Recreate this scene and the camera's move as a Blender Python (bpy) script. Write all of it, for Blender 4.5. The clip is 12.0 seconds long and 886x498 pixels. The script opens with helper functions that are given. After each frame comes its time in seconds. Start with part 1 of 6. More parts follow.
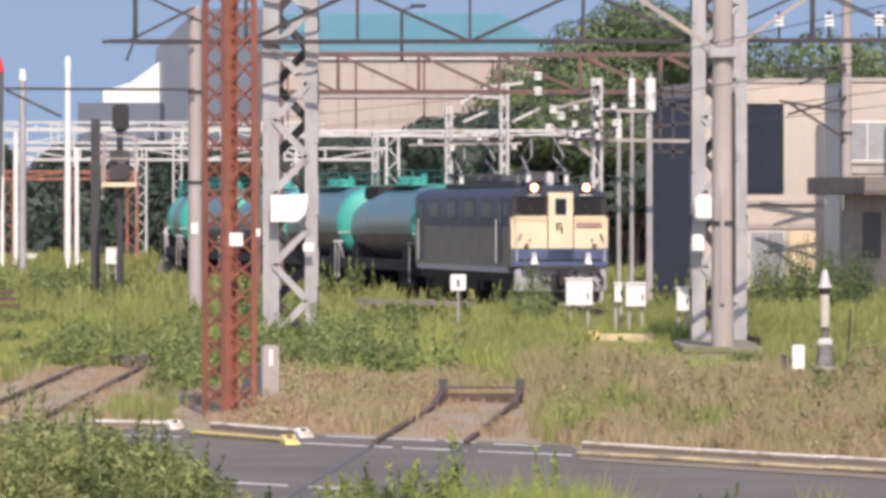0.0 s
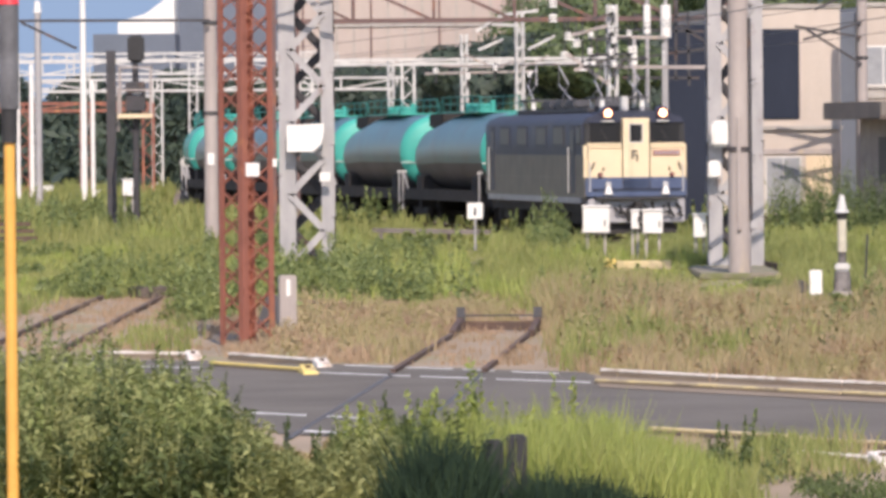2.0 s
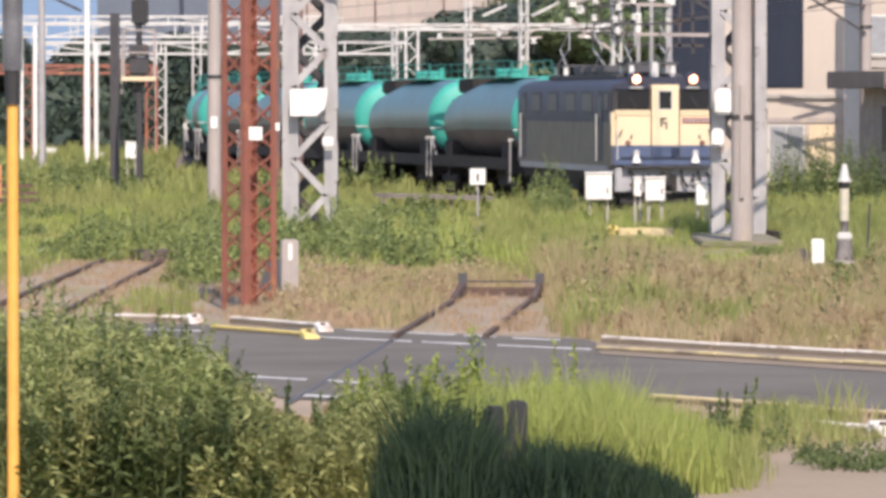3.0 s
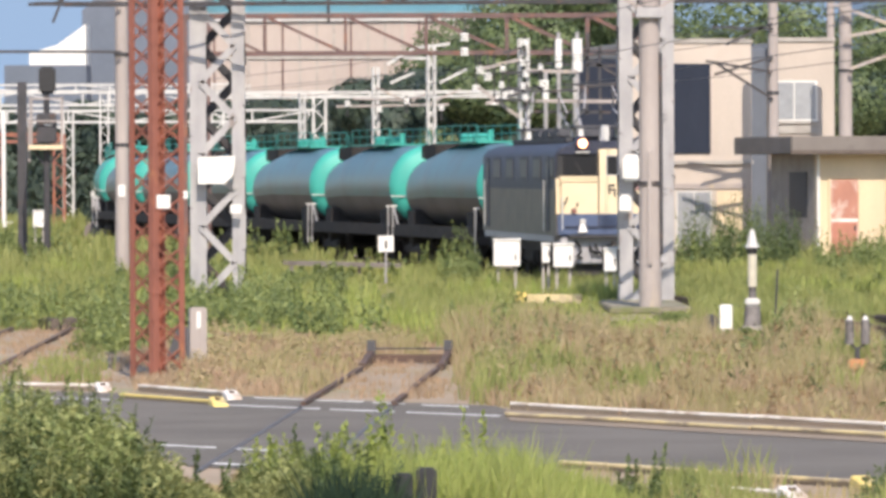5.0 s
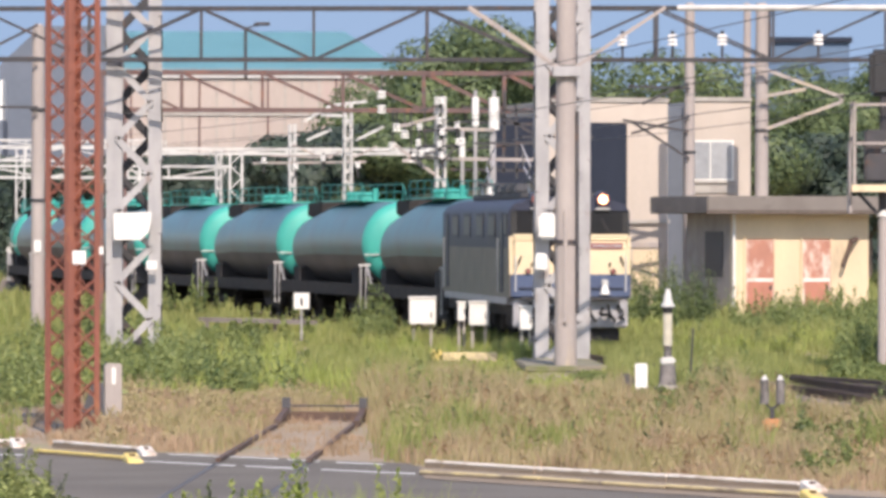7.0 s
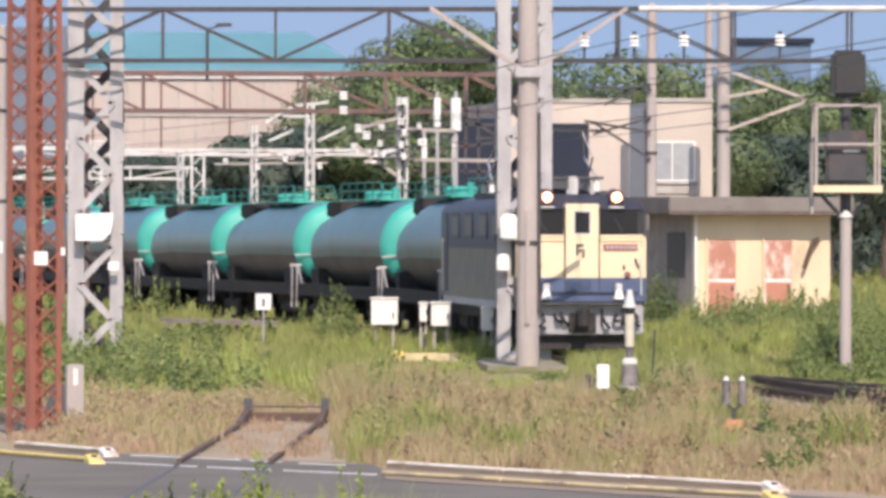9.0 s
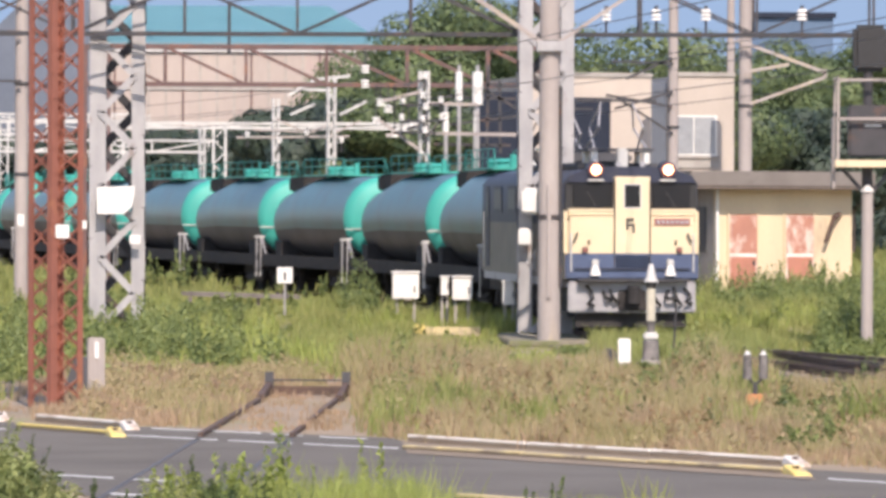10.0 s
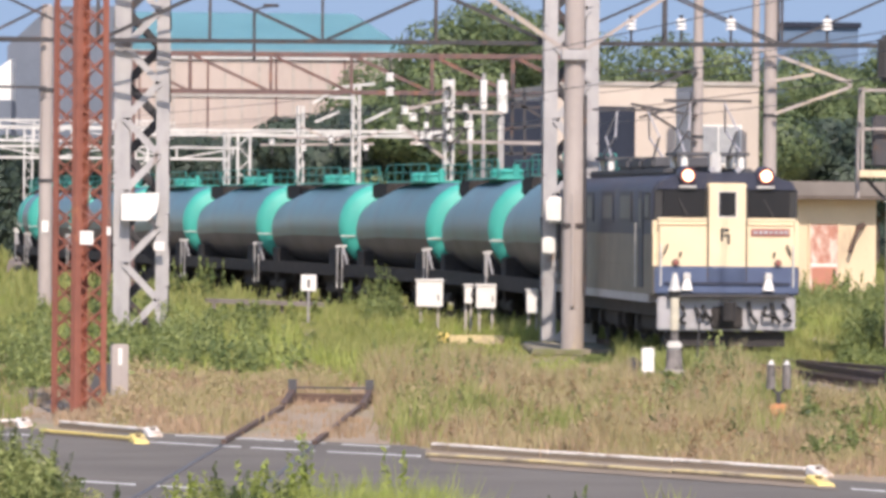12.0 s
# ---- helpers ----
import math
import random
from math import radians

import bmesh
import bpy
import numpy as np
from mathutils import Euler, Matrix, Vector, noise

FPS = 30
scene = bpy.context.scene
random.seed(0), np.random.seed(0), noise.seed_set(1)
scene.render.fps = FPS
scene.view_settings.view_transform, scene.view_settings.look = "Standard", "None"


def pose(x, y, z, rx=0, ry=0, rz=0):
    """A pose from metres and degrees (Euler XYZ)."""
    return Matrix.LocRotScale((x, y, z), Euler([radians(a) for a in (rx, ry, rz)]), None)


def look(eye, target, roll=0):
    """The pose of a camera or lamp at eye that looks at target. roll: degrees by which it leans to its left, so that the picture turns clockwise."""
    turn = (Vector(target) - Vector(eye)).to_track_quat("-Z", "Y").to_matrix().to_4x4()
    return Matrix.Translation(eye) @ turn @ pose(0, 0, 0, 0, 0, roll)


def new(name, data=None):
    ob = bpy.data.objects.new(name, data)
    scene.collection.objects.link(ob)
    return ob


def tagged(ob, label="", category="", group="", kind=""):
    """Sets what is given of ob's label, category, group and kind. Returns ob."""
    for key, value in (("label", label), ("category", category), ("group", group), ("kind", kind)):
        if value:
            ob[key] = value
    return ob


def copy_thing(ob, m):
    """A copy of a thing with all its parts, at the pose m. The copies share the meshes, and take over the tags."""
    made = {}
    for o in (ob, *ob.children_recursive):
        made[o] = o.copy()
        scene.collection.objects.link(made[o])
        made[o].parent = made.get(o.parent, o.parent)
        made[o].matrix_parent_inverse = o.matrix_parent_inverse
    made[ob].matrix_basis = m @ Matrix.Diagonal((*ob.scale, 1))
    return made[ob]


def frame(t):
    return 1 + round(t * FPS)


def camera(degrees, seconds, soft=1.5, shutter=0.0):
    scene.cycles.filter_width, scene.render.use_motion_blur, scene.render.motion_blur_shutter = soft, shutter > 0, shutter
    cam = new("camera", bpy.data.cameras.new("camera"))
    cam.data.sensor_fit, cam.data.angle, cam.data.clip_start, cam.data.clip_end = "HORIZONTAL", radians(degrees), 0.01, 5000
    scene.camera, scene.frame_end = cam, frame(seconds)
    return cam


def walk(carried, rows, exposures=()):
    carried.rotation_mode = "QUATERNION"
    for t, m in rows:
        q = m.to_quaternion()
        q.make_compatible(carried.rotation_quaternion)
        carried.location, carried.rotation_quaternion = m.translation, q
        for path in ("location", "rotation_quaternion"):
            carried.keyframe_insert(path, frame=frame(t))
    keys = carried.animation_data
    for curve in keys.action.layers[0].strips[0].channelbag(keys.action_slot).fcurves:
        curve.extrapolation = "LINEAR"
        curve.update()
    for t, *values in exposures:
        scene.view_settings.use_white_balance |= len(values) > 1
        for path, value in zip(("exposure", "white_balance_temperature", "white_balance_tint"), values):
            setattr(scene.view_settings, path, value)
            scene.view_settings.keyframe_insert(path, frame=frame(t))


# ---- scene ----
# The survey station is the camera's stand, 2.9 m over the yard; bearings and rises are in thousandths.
EYE = Vector((0.0, 0.0, 2.9))
cam = camera(8.966, 12.0, soft=3.6)
PATH = [  # seconds, turn to the right, tilt, lean (degrees)
    (0.0, 0.0000, -0.3896, 0.000), (0.5, 0.1369, -0.3744, -0.014), (1.0, -0.2792, -0.5153, -0.559),
    (1.5, -0.6760, -0.8550, -0.744), (2.0, -0.1739, -1.1140, -0.516), (2.5, -0.1837, -1.2167, -0.155),
    (2.7, -0.2053, -1.3986, 0.010), (4.3, -0.0522, -1.5383, -0.254), (4.5, 0.0482, -1.2752, -0.236),
    (5.0, 0.7341, -0.7842, -0.228), (5.5, 1.1875, -0.7354, -0.222), (6.0, 1.3855, -0.4915, -0.346),
    (6.5, 1.5196, -0.3612, -0.183), (7.0, 1.5876, -0.2006, 0.115), (7.5, 1.9009, -0.2033, 0.292),
    (7.7, 1.9170, -0.2730, 0.200), (9.3, 1.9745, -0.1833, 0.102), (9.5, 1.9297, -0.2495, 0.206),
    (10.0, 1.7574, -0.4573, 0.216), (10.5, 1.4034, -0.5213, 0.123), (11.0, 1.1523, -0.5037, 0.126),
    (11.5, 1.0967, -0.3899, 0.147), (12.0, 1.5139, -0.3758, 0.491)]


def aim(turn, tilt, lean):
    a, b = radians(turn), radians(tilt)
    way = Vector((math.sin(a) * math.cos(b), math.cos(a) * math.cos(b), math.sin(b)))
    return look(EYE, EYE + way * 100, lean)


walk(cam, [(t, aim(a, b, c)) for t, a, b, c in PATH], [(0.0, 0.37, 6800, 20), (1.0, 0.31, 6800, 21), (2.5, 0.44, 6800, 19), (5.0, 0.56, 6800, 15), (6.0, 0.58, 6800, 15), (7.5, 0.50, 6800, 19), (10.0, 0.54, 6800, 19), (12.0, 0.54, 6800, 19)])

# ---- light ----
SUN_ELEV, SUN_AZ = 45.0, 173.0     # azimuth clockwise from the way the camera looks
world = bpy.data.worlds.new("world")
scene.world = world
world.use_nodes = True
wn = world.node_tree
sky = wn.nodes.new("ShaderNodeTexSky")
sky.sky_type, sky.sun_disc = "NISHITA", False
sky.sun_elevation, sky.sun_rotation = radians(SUN_ELEV), radians(SUN_AZ)
sky.air_density, sky.dust_density, sky.ozone_density, sky.altitude = 1.0, 0.6, 2.0, 0
wn.links.new(sky.outputs[0], wn.nodes["Background"].inputs[0])
wn.nodes["Background"].inputs[1].default_value = 0.15
sun_data = bpy.data.lights.new("sun", "SUN")
sun_data.energy, sun_data.angle, sun_data.color = 4.0, radians(0.5), (1.0, 0.93, 0.82)
sun = new("sun", sun_data)
_e, _a = radians(SUN_ELEV), radians(SUN_AZ)
sun.matrix_world = look((60, -60, 80), Vector((60, -60, 80)) - Vector((math.sin(_a) * math.cos(_e), math.cos(_a) * math.cos(_e), math.sin(_e))))


# ---- materials ----
def mat(name, a, b=None, rough=0.7, metal=0.0, scale=6.0, fine=60.0, bump=0.15, rust=None, rust_at=0.6, island=False, translucent=0.0, emit=None, streak=1.0, spec=0.5):
    """A surface between the colours a and b, in patches and in fine grain, with relief and an optional third colour in stains."""
    m = bpy.data.materials.new(name)
    m.use_nodes = True
    nt = m.node_tree
    N, L = nt.nodes, nt.links
    p = N["Principled BSDF"]
    b = b or tuple(c * 0.72 for c in a)
    tc = N.new("ShaderNodeTexCoord")
    mp = N.new("ShaderNodeMapping")
    mp.inputs["Scale"].default_value = (1, 1, streak)
    L.new(tc.outputs["Object"], mp.inputs[0])
    n1, n2 = N.new("ShaderNodeTexNoise"), N.new("ShaderNodeTexNoise")
    n1.inputs["Scale"].default_value, n2.inputs["Scale"].default_value = scale, fine
    n1.inputs["Detail"].default_value = 5
    L.new(mp.outputs[0], n1.inputs["Vector"])
    L.new(mp.outputs[0], n2.inputs["Vector"])
    mixf = N.new("ShaderNodeMath")
    mixf.operation = "MULTIPLY_ADD"
    L.new(n2.outputs["Fac"], mixf.inputs[0])
    mixf.inputs[1].default_value = 0.35
    L.new(n1.outputs["Fac"], mixf.inputs[2])
    last = mixf
    if island:
        geo = N.new("ShaderNodeNewGeometry")
        add = N.new("ShaderNodeMath")
        add.operation = "MULTIPLY_ADD"
        L.new(geo.outputs["Random Per Island"], add.inputs[0])
        add.inputs[1].default_value = 0.5
        L.new(mixf.outputs[0], add.inputs[2])
        last = N.new("ShaderNodeMath")
        last.operation = "MULTIPLY"
        L.new(add.outputs[0], last.inputs[0])
        last.inputs[1].default_value = 0.72
    ramp = N.new("ShaderNodeValToRGB")
    ramp.color_ramp.elements[0].position, ramp.color_ramp.elements[1].position = 0.42, 0.92
    ramp.color_ramp.elements[0].color, ramp.color_ramp.elements[1].color = (*a, 1), (*b, 1)
    L.new(last.outputs[0], ramp.inputs[0])
    out = ramp.outputs[0]
    if rust:
        n3 = N.new("ShaderNodeTexNoise")
        n3.inputs["Scale"].default_value, n3.inputs["Detail"].default_value = scale * 0.6, 8
        n3.inputs["Roughness"].default_value = 0.7
        L.new(mp.outputs[0], n3.inputs["Vector"])
        r2 = N.new("ShaderNodeValToRGB")
        r2.color_ramp.elements[0].position, r2.color_ramp.elements[1].position = rust_at - 0.06, rust_at + 0.06
        L.new(n3.outputs["Fac"], r2.inputs[0])
        mx = N.new("ShaderNodeMix")
        mx.data_type = "RGBA"
        L.new(r2.outputs[0], mx.inputs[0])
        L.new(out, mx.inputs[6])
        mx.inputs[7].default_value = (*rust, 1)
        out = mx.outputs[2]
    L.new(out, p.inputs["Base Color"])
    p.inputs["Roughness"].default_value, p.inputs["Metallic"].default_value = rough, metal
    p.inputs["Specular IOR Level"].default_value = spec
    if bump:
        bp = N.new("ShaderNodeBump")
        bp.inputs["Strength"].default_value, bp.inputs["Distance"].default_value = bump, 0.02
        L.new(n2.outputs["Fac"], bp.inputs["Height"])
        L.new(bp.outputs[0], p.inputs["Normal"])
    if emit:
        p.inputs["Emission Color"].default_value, p.inputs["Emission Strength"].default_value = (*emit[:3], 1), emit[3]
    if translucent:
        tr, ms = N.new("ShaderNodeBsdfTranslucent"), N.new("ShaderNodeMixShader")
        L.new(out, tr.inputs[0])
        ms.inputs[0].default_value = translucent
        L.new(p.outputs[0], ms.inputs[1])
        L.new(tr.outputs[0], ms.inputs[2])
        L.new(ms.outputs[0], N["Material Output"].inputs[0])
    return m


RUST = (0.16, 0.07, 0.04)
M_soil = mat("yard_soil", (0.35, 0.268, 0.19), (0.235, 0.185, 0.13), 0.95, scale=0.35, fine=9, bump=0.6, rust=(0.22, 0.24, 0.10), rust_at=0.62)
M_asphalt = mat("asphalt", (0.165, 0.150, 0.132), (0.115, 0.105, 0.093), 0.9, scale=0.5, fine=70, bump=0.3, spec=0.15)
M_verge = mat("worn_verge_concrete", (0.27, 0.215, 0.165), (0.20, 0.16, 0.12), 0.95, scale=1.2, fine=20, bump=0.4, spec=0.2)
M_line = mat("road_paint", (0.75, 0.74, 0.70), (0.45, 0.44, 0.42), 0.7, scale=3, fine=40)
M_kerb_white = mat("white_kerb_paint", (0.82, 0.78, 0.72), (0.62, 0.55, 0.48), 0.8, scale=1.6, fine=30, rust=(0.38, 0.29, 0.22), rust_at=0.6)
M_kerb_yellow = mat("yellow_kerb_paint", (0.78, 0.60, 0.17), (0.62, 0.48, 0.18), 0.7, scale=2.5, fine=30, rust=(0.4, 0.33, 0.2), rust_at=0.6)
M_kerb_yellow_worn = mat("worn_yellow_paint", (0.66, 0.53, 0.26), (0.45, 0.37, 0.24), 0.8, scale=2.5, fine=30, rust=(0.27, 0.22, 0.16), rust_at=0.56)
M_kerb_side = mat("dark_kerb_face", (0.22, 0.17, 0.125), (0.14, 0.11, 0.08), 0.9, scale=1.5, fine=30, bump=0.3)
M_flush_rail = mat("worn_flush_rail", (0.125, 0.115, 0.11), (0.09, 0.083, 0.08), 0.6, 0.3, scale=4, fine=40)
M_rail = mat("rusty_rail", (0.15, 0.09, 0.065), (0.08, 0.055, 0.045), 0.75, 0.3, scale=4, fine=40)
M_sleeper = mat("weathered_sleeper", (0.14, 0.11, 0.09), (0.07, 0.055, 0.045), 0.9, scale=5, fine=40)
M_ballast = mat("ballast", (0.26, 0.21, 0.17), (0.13, 0.10, 0.08), 0.95, scale=3, fine=22, bump=0.9)
M_brown = mat("red_brown_steel", (0.33, 0.115, 0.075), (0.22, 0.085, 0.06), 0.6, 0.1, scale=3, fine=30, rust=(0.48, 0.20, 0.09), rust_at=0.62, streak=0.4)
M_brown_dark = mat("dark_brown_steel", (0.17, 0.095, 0.085), (0.10, 0.065, 0.06), 0.65, 0.1, scale=2, fine=30, rust=(0.24, 0.10, 0.06), rust_at=0.6)
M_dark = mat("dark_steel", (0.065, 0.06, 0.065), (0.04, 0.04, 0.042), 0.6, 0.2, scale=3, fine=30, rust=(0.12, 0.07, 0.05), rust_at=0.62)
M_grey = mat("galvanised_steel", (0.44, 0.42, 0.41), (0.31, 0.30, 0.30), 0.55, 0.25, scale=3, fine=30, rust=(0.22, 0.15, 0.12), rust_at=0.66, streak=0.4)
M_stained_iron = mat("stained_iron", (0.26, 0.235, 0.22), (0.10, 0.09, 0.085), 0.8, scale=5, fine=30, rust=(0.05, 0.045, 0.045), rust_at=0.55)
M_pale = mat("pale_galvanised_steel", (0.62, 0.60, 0.56), (0.45, 0.44, 0.42), 0.55, 0.15, scale=3, fine=30)
M_concrete = mat("pole_concrete", (0.40, 0.35, 0.32), (0.30, 0.26, 0.24), 0.85, scale=1.5, fine=25, bump=0.25, rust=(0.46, 0.37, 0.26), rust_at=0.62, streak=0.25)
M_slab = mat("slab_concrete", (0.42, 0.39, 0.35), (0.30, 0.27, 0.24), 0.9, scale=2, fine=30)
M_footing = mat("mossy_footing", (0.27, 0.235, 0.18), (0.16, 0.145, 0.10), 0.95, scale=1.5, fine=25, bump=0.4, rust=(0.15, 0.16, 0.07), rust_at=0.55)
M_white = mat("white_enamel", (0.77, 0.75, 0.70), (0.66, 0.64, 0.60), 0.45, scale=3, fine=30, bump=0.05)
M_yellow = mat("yellow_paint", (0.72, 0.39, 0.08), (0.60, 0.31, 0.06), 0.6, scale=4, fine=40, rust=(0.22, 0.11, 0.05), rust_at=0.63)
M_factory = mat("factory_blue", (0.10, 0.16, 0.25), (0.08, 0.13, 0.20), 0.7, scale=0.3, fine=5)
M_aged_cream = mat("aged_cream_paint", (0.62, 0.57, 0.44), (0.42, 0.39, 0.31), 0.7, scale=4, fine=30, rust=(0.30, 0.26, 0.2), rust_at=0.62)
M_orange = mat("orange_paint", (0.58, 0.26, 0.11), (0.46, 0.20, 0.09), 0.6, scale=4, fine=40)
M_red = mat("red_plastic", (0.75, 0.05, 0.06), (0.6, 0.04, 0.05), 0.4, scale=4, fine=40, bump=0.05)
M_rubber = mat("black_rubber", (0.03, 0.03, 0.032), (0.02, 0.02, 0.02), 0.7, scale=6, fine=40)
M_smoke = mat("smoky_tube", (0.16, 0.16, 0.17), (0.07, 0.07, 0.075), 0.35, scale=5, fine=50)
M_wall = mat("beige_render", (0.53, 0.455, 0.385), (0.42, 0.36, 0.305), 0.9, scale=0.8, fine=20, rust=(0.38, 0.30, 0.25), rust_at=0.66, streak=0.3)
M_navy = mat("dark_navy", (0.030, 0.037, 0.055), (0.020, 0.025, 0.038), 0.7, scale=0.8, fine=20, streak=0.2, spec=0.12)
M_cream_wall = mat("cream_render", (0.72, 0.58, 0.38), (0.58, 0.46, 0.31), 0.9, scale=0.8, fine=20, rust=(0.42, 0.33, 0.24), rust_at=0.68, streak=0.3)
M_rust_door = mat("peeling_rust_door", (0.46, 0.215, 0.15), (0.36, 0.165, 0.12), 0.8, scale=2.5, fine=25, rust=(0.64, 0.53, 0.45), rust_at=0.54, streak=0.5)
M_rust_panel = mat("rust_red_panel", (0.47, 0.20, 0.135), (0.38, 0.165, 0.115), 0.8, scale=2.5, fine=25, rust=(0.55, 0.36, 0.28), rust_at=0.68)
M_panel = mat("pinkish_sheet_wall", (0.47, 0.39, 0.34), (0.38, 0.315, 0.275), 0.7, scale=0.15, fine=3, rust=(0.42, 0.30, 0.27), rust_at=0.64, streak=0.3)
# Teal made paler, so that distant haze sits in the colour.
M_teal = mat("hazy_teal_sheet_roof", (0.23, 0.48, 0.54), (0.19, 0.43, 0.49), 0.6, scale=0.2, fine=3)
# Slate blue, also used where a wall's shade is put into colour.
M_gable = mat("slate_blue_and_shade", (0.14, 0.16, 0.20), (0.10, 0.12, 0.15), 0.7, scale=0.2, fine=4)
M_side_glass = mat("dusty_glass", (0.06, 0.065, 0.075), (0.045, 0.05, 0.055), 0.5, scale=1, fine=8, bump=0.02)
M_screen = mat("dark_windscreen", (0.012, 0.013, 0.016), (0.018, 0.018, 0.02), 0.3, scale=1, fine=6, bump=0.0, spec=0.25)
M_sill_blue = mat("sill_blue", (0.075, 0.105, 0.185), (0.06, 0.08, 0.145), 0.45, scale=1.5, fine=25, bump=0.05)
# Dark copy of the front's cream: grime plus the shade of the side.
M_shaded_cream = mat("shaded_grimy_cream", (0.165, 0.14, 0.11), (0.11, 0.095, 0.078), 0.6, scale=1.5, fine=25, bump=0.05)
# Pale glass: the sky's reflection is put into the base colour.
M_win = mat("sky_pale_glass", (0.33, 0.34, 0.35), (0.24, 0.25, 0.26), 0.15, scale=1.5, fine=6, bump=0.0)
M_roof_slab = mat("stained_roof_slab", (0.21, 0.185, 0.165), (0.15, 0.13, 0.115), 0.9, scale=1.2, fine=20, rust=(0.11, 0.095, 0.085), rust_at=0.6)
M_green = mat("tank_green", (0.035, 0.37, 0.30), (0.035, 0.28, 0.235), 0.55, scale=1.2, fine=18, bump=0.06, rust=(0.10, 0.22, 0.18), rust_at=0.68, streak=0.5)
M_rail_green = mat("dull_rail_green", (0.035, 0.25, 0.205), (0.03, 0.17, 0.145), 0.6, scale=2, fine=18)
# Tank green with grime, dulled and blued to hold shade, sky sheen and haze.
M_tank_upper = mat("shaded_grimy_teal", (0.045, 0.14, 0.16), (0.05, 0.10, 0.125), 0.40, scale=0.9, fine=18, bump=0.08, rust=(0.055, 0.08, 0.085), rust_at=0.58, streak=0.5)
M_tank_grey = mat("grimy_tank_grey", (0.095, 0.085, 0.09), (0.055, 0.05, 0.055), 0.6, scale=1.2, fine=18, bump=0.1, rust=(0.05, 0.043, 0.045), rust_at=0.58, streak=0.4)
M_under = mat("underframe_black", (0.060, 0.054, 0.052), (0.036, 0.034, 0.034), 0.85, scale=4, fine=30, spec=0.12)
M_blue = mat("locomotive_blue", (0.040, 0.046, 0.072), (0.032, 0.036, 0.055), 0.55, scale=1.5, fine=25, bump=0.05, rust=(0.06, 0.055, 0.06), rust_at=0.6, spec=0.25)
M_cream = mat("locomotive_cream", (0.74, 0.60, 0.395), (0.64, 0.52, 0.345), 0.45, scale=1.5, fine=25, bump=0.05)
M_skirt = mat("locomotive_grey", (0.40, 0.39, 0.40), (0.28, 0.27, 0.28), 0.6, scale=3, fine=30, rust=(0.14, 0.11, 0.1), rust_at=0.64)
M_roof = mat("sooty_roof", (0.08, 0.08, 0.09), (0.05, 0.05, 0.055), 0.7, scale=2, fine=25)
M_lamp = mat("headlamp_glow", (0.9, 0.8, 0.6), (0.9, 0.8, 0.6), 0.3, emit=(1.0, 0.52, 0.24, 5.0), bump=0)
M_plate = mat("red_brown_plate", (0.30, 0.10, 0.08), (0.24, 0.08, 0.07), 0.5, scale=8, fine=60)
M_grass = mat("tall_grass", (0.19, 0.23, 0.06), (0.36, 0.36, 0.13), 0.75, scale=0.25, fine=3, bump=0, island=True, translucent=0.35)
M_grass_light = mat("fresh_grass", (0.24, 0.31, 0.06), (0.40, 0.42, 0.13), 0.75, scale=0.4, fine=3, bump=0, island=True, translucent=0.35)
M_dry_red = mat("withered_grass", (0.44, 0.30, 0.20), (0.31, 0.235, 0.14), 0.85, scale=0.6, fine=4, bump=0, island=True, translucent=0.25)
M_dry = mat("dry_grass", (0.46, 0.345, 0.215), (0.28, 0.27, 0.105), 0.85, scale=0.5, fine=4, bump=0, island=True, translucent=0.25)
M_weed_dark = mat("dark_weed", (0.045, 0.075, 0.027), (0.16, 0.20, 0.065), 0.6, scale=0.7, fine=5, bump=0, island=True, translucent=0.3)
M_bank_weed = mat("bank_weed", (0.15, 0.185, 0.065), (0.48, 0.48, 0.20), 0.65, scale=1.6, fine=5, bump=0, island=True, translucent=0.35)
M_weed = mat("leafy_weed", (0.07, 0.112, 0.034), (0.29, 0.33, 0.11), 0.6, scale=0.7, fine=5, bump=0, island=True, translucent=0.3)
M_weed_pale = mat("pale_weed", (0.17, 0.215, 0.06), (0.42, 0.45, 0.18), 0.65, scale=0.9, fine=5, bump=0, island=True, translucent=0.3)
M_rust_weed = mat("rusty_dock", (0.33, 0.205, 0.115), (0.24, 0.18, 0.09), 0.85, scale=0.6, fine=4, bump=0, island=True, translucent=0.25)
# Near-black grass colour that carries the shadow lying on the near bank.
M_shade_grass = mat("shadowed_bank_grass", (0.012, 0.026, 0.020), (0.032, 0.055, 0.026), 0.85, scale=0.7, fine=5, bump=0, island=True, translucent=0.1, spec=0.15)
# Darker, bluer copy of tree_leaf, with shade and haze put into the colour.
M_leaf_shaded = mat("shaded_tree_leaf", (0.024, 0.042, 0.034), (0.07, 0.10, 0.062), 0.65, scale=0.25, fine=1.5, bump=0, island=True, translucent=0.2)
M_leaf = mat("tree_leaf", (0.045, 0.078, 0.036), (0.185, 0.235, 0.09), 0.6, scale=0.25, fine=1.5, bump=0, island=True, translucent=0.25)
M_bark = mat("bark", (0.12, 0.09, 0.07), (0.07, 0.055, 0.045), 0.9, scale=4, fine=30, bump=0.5)


# ---- building blocks ----
def at(bearing, d, rise=None):
    """The place at that distance in depth, bearing and rise (thousandths of it); without a rise, on the ground."""
    return Vector((bearing * d / 1000, d, EYE.z + rise * d / 1000 if rise is not None else 0.0))


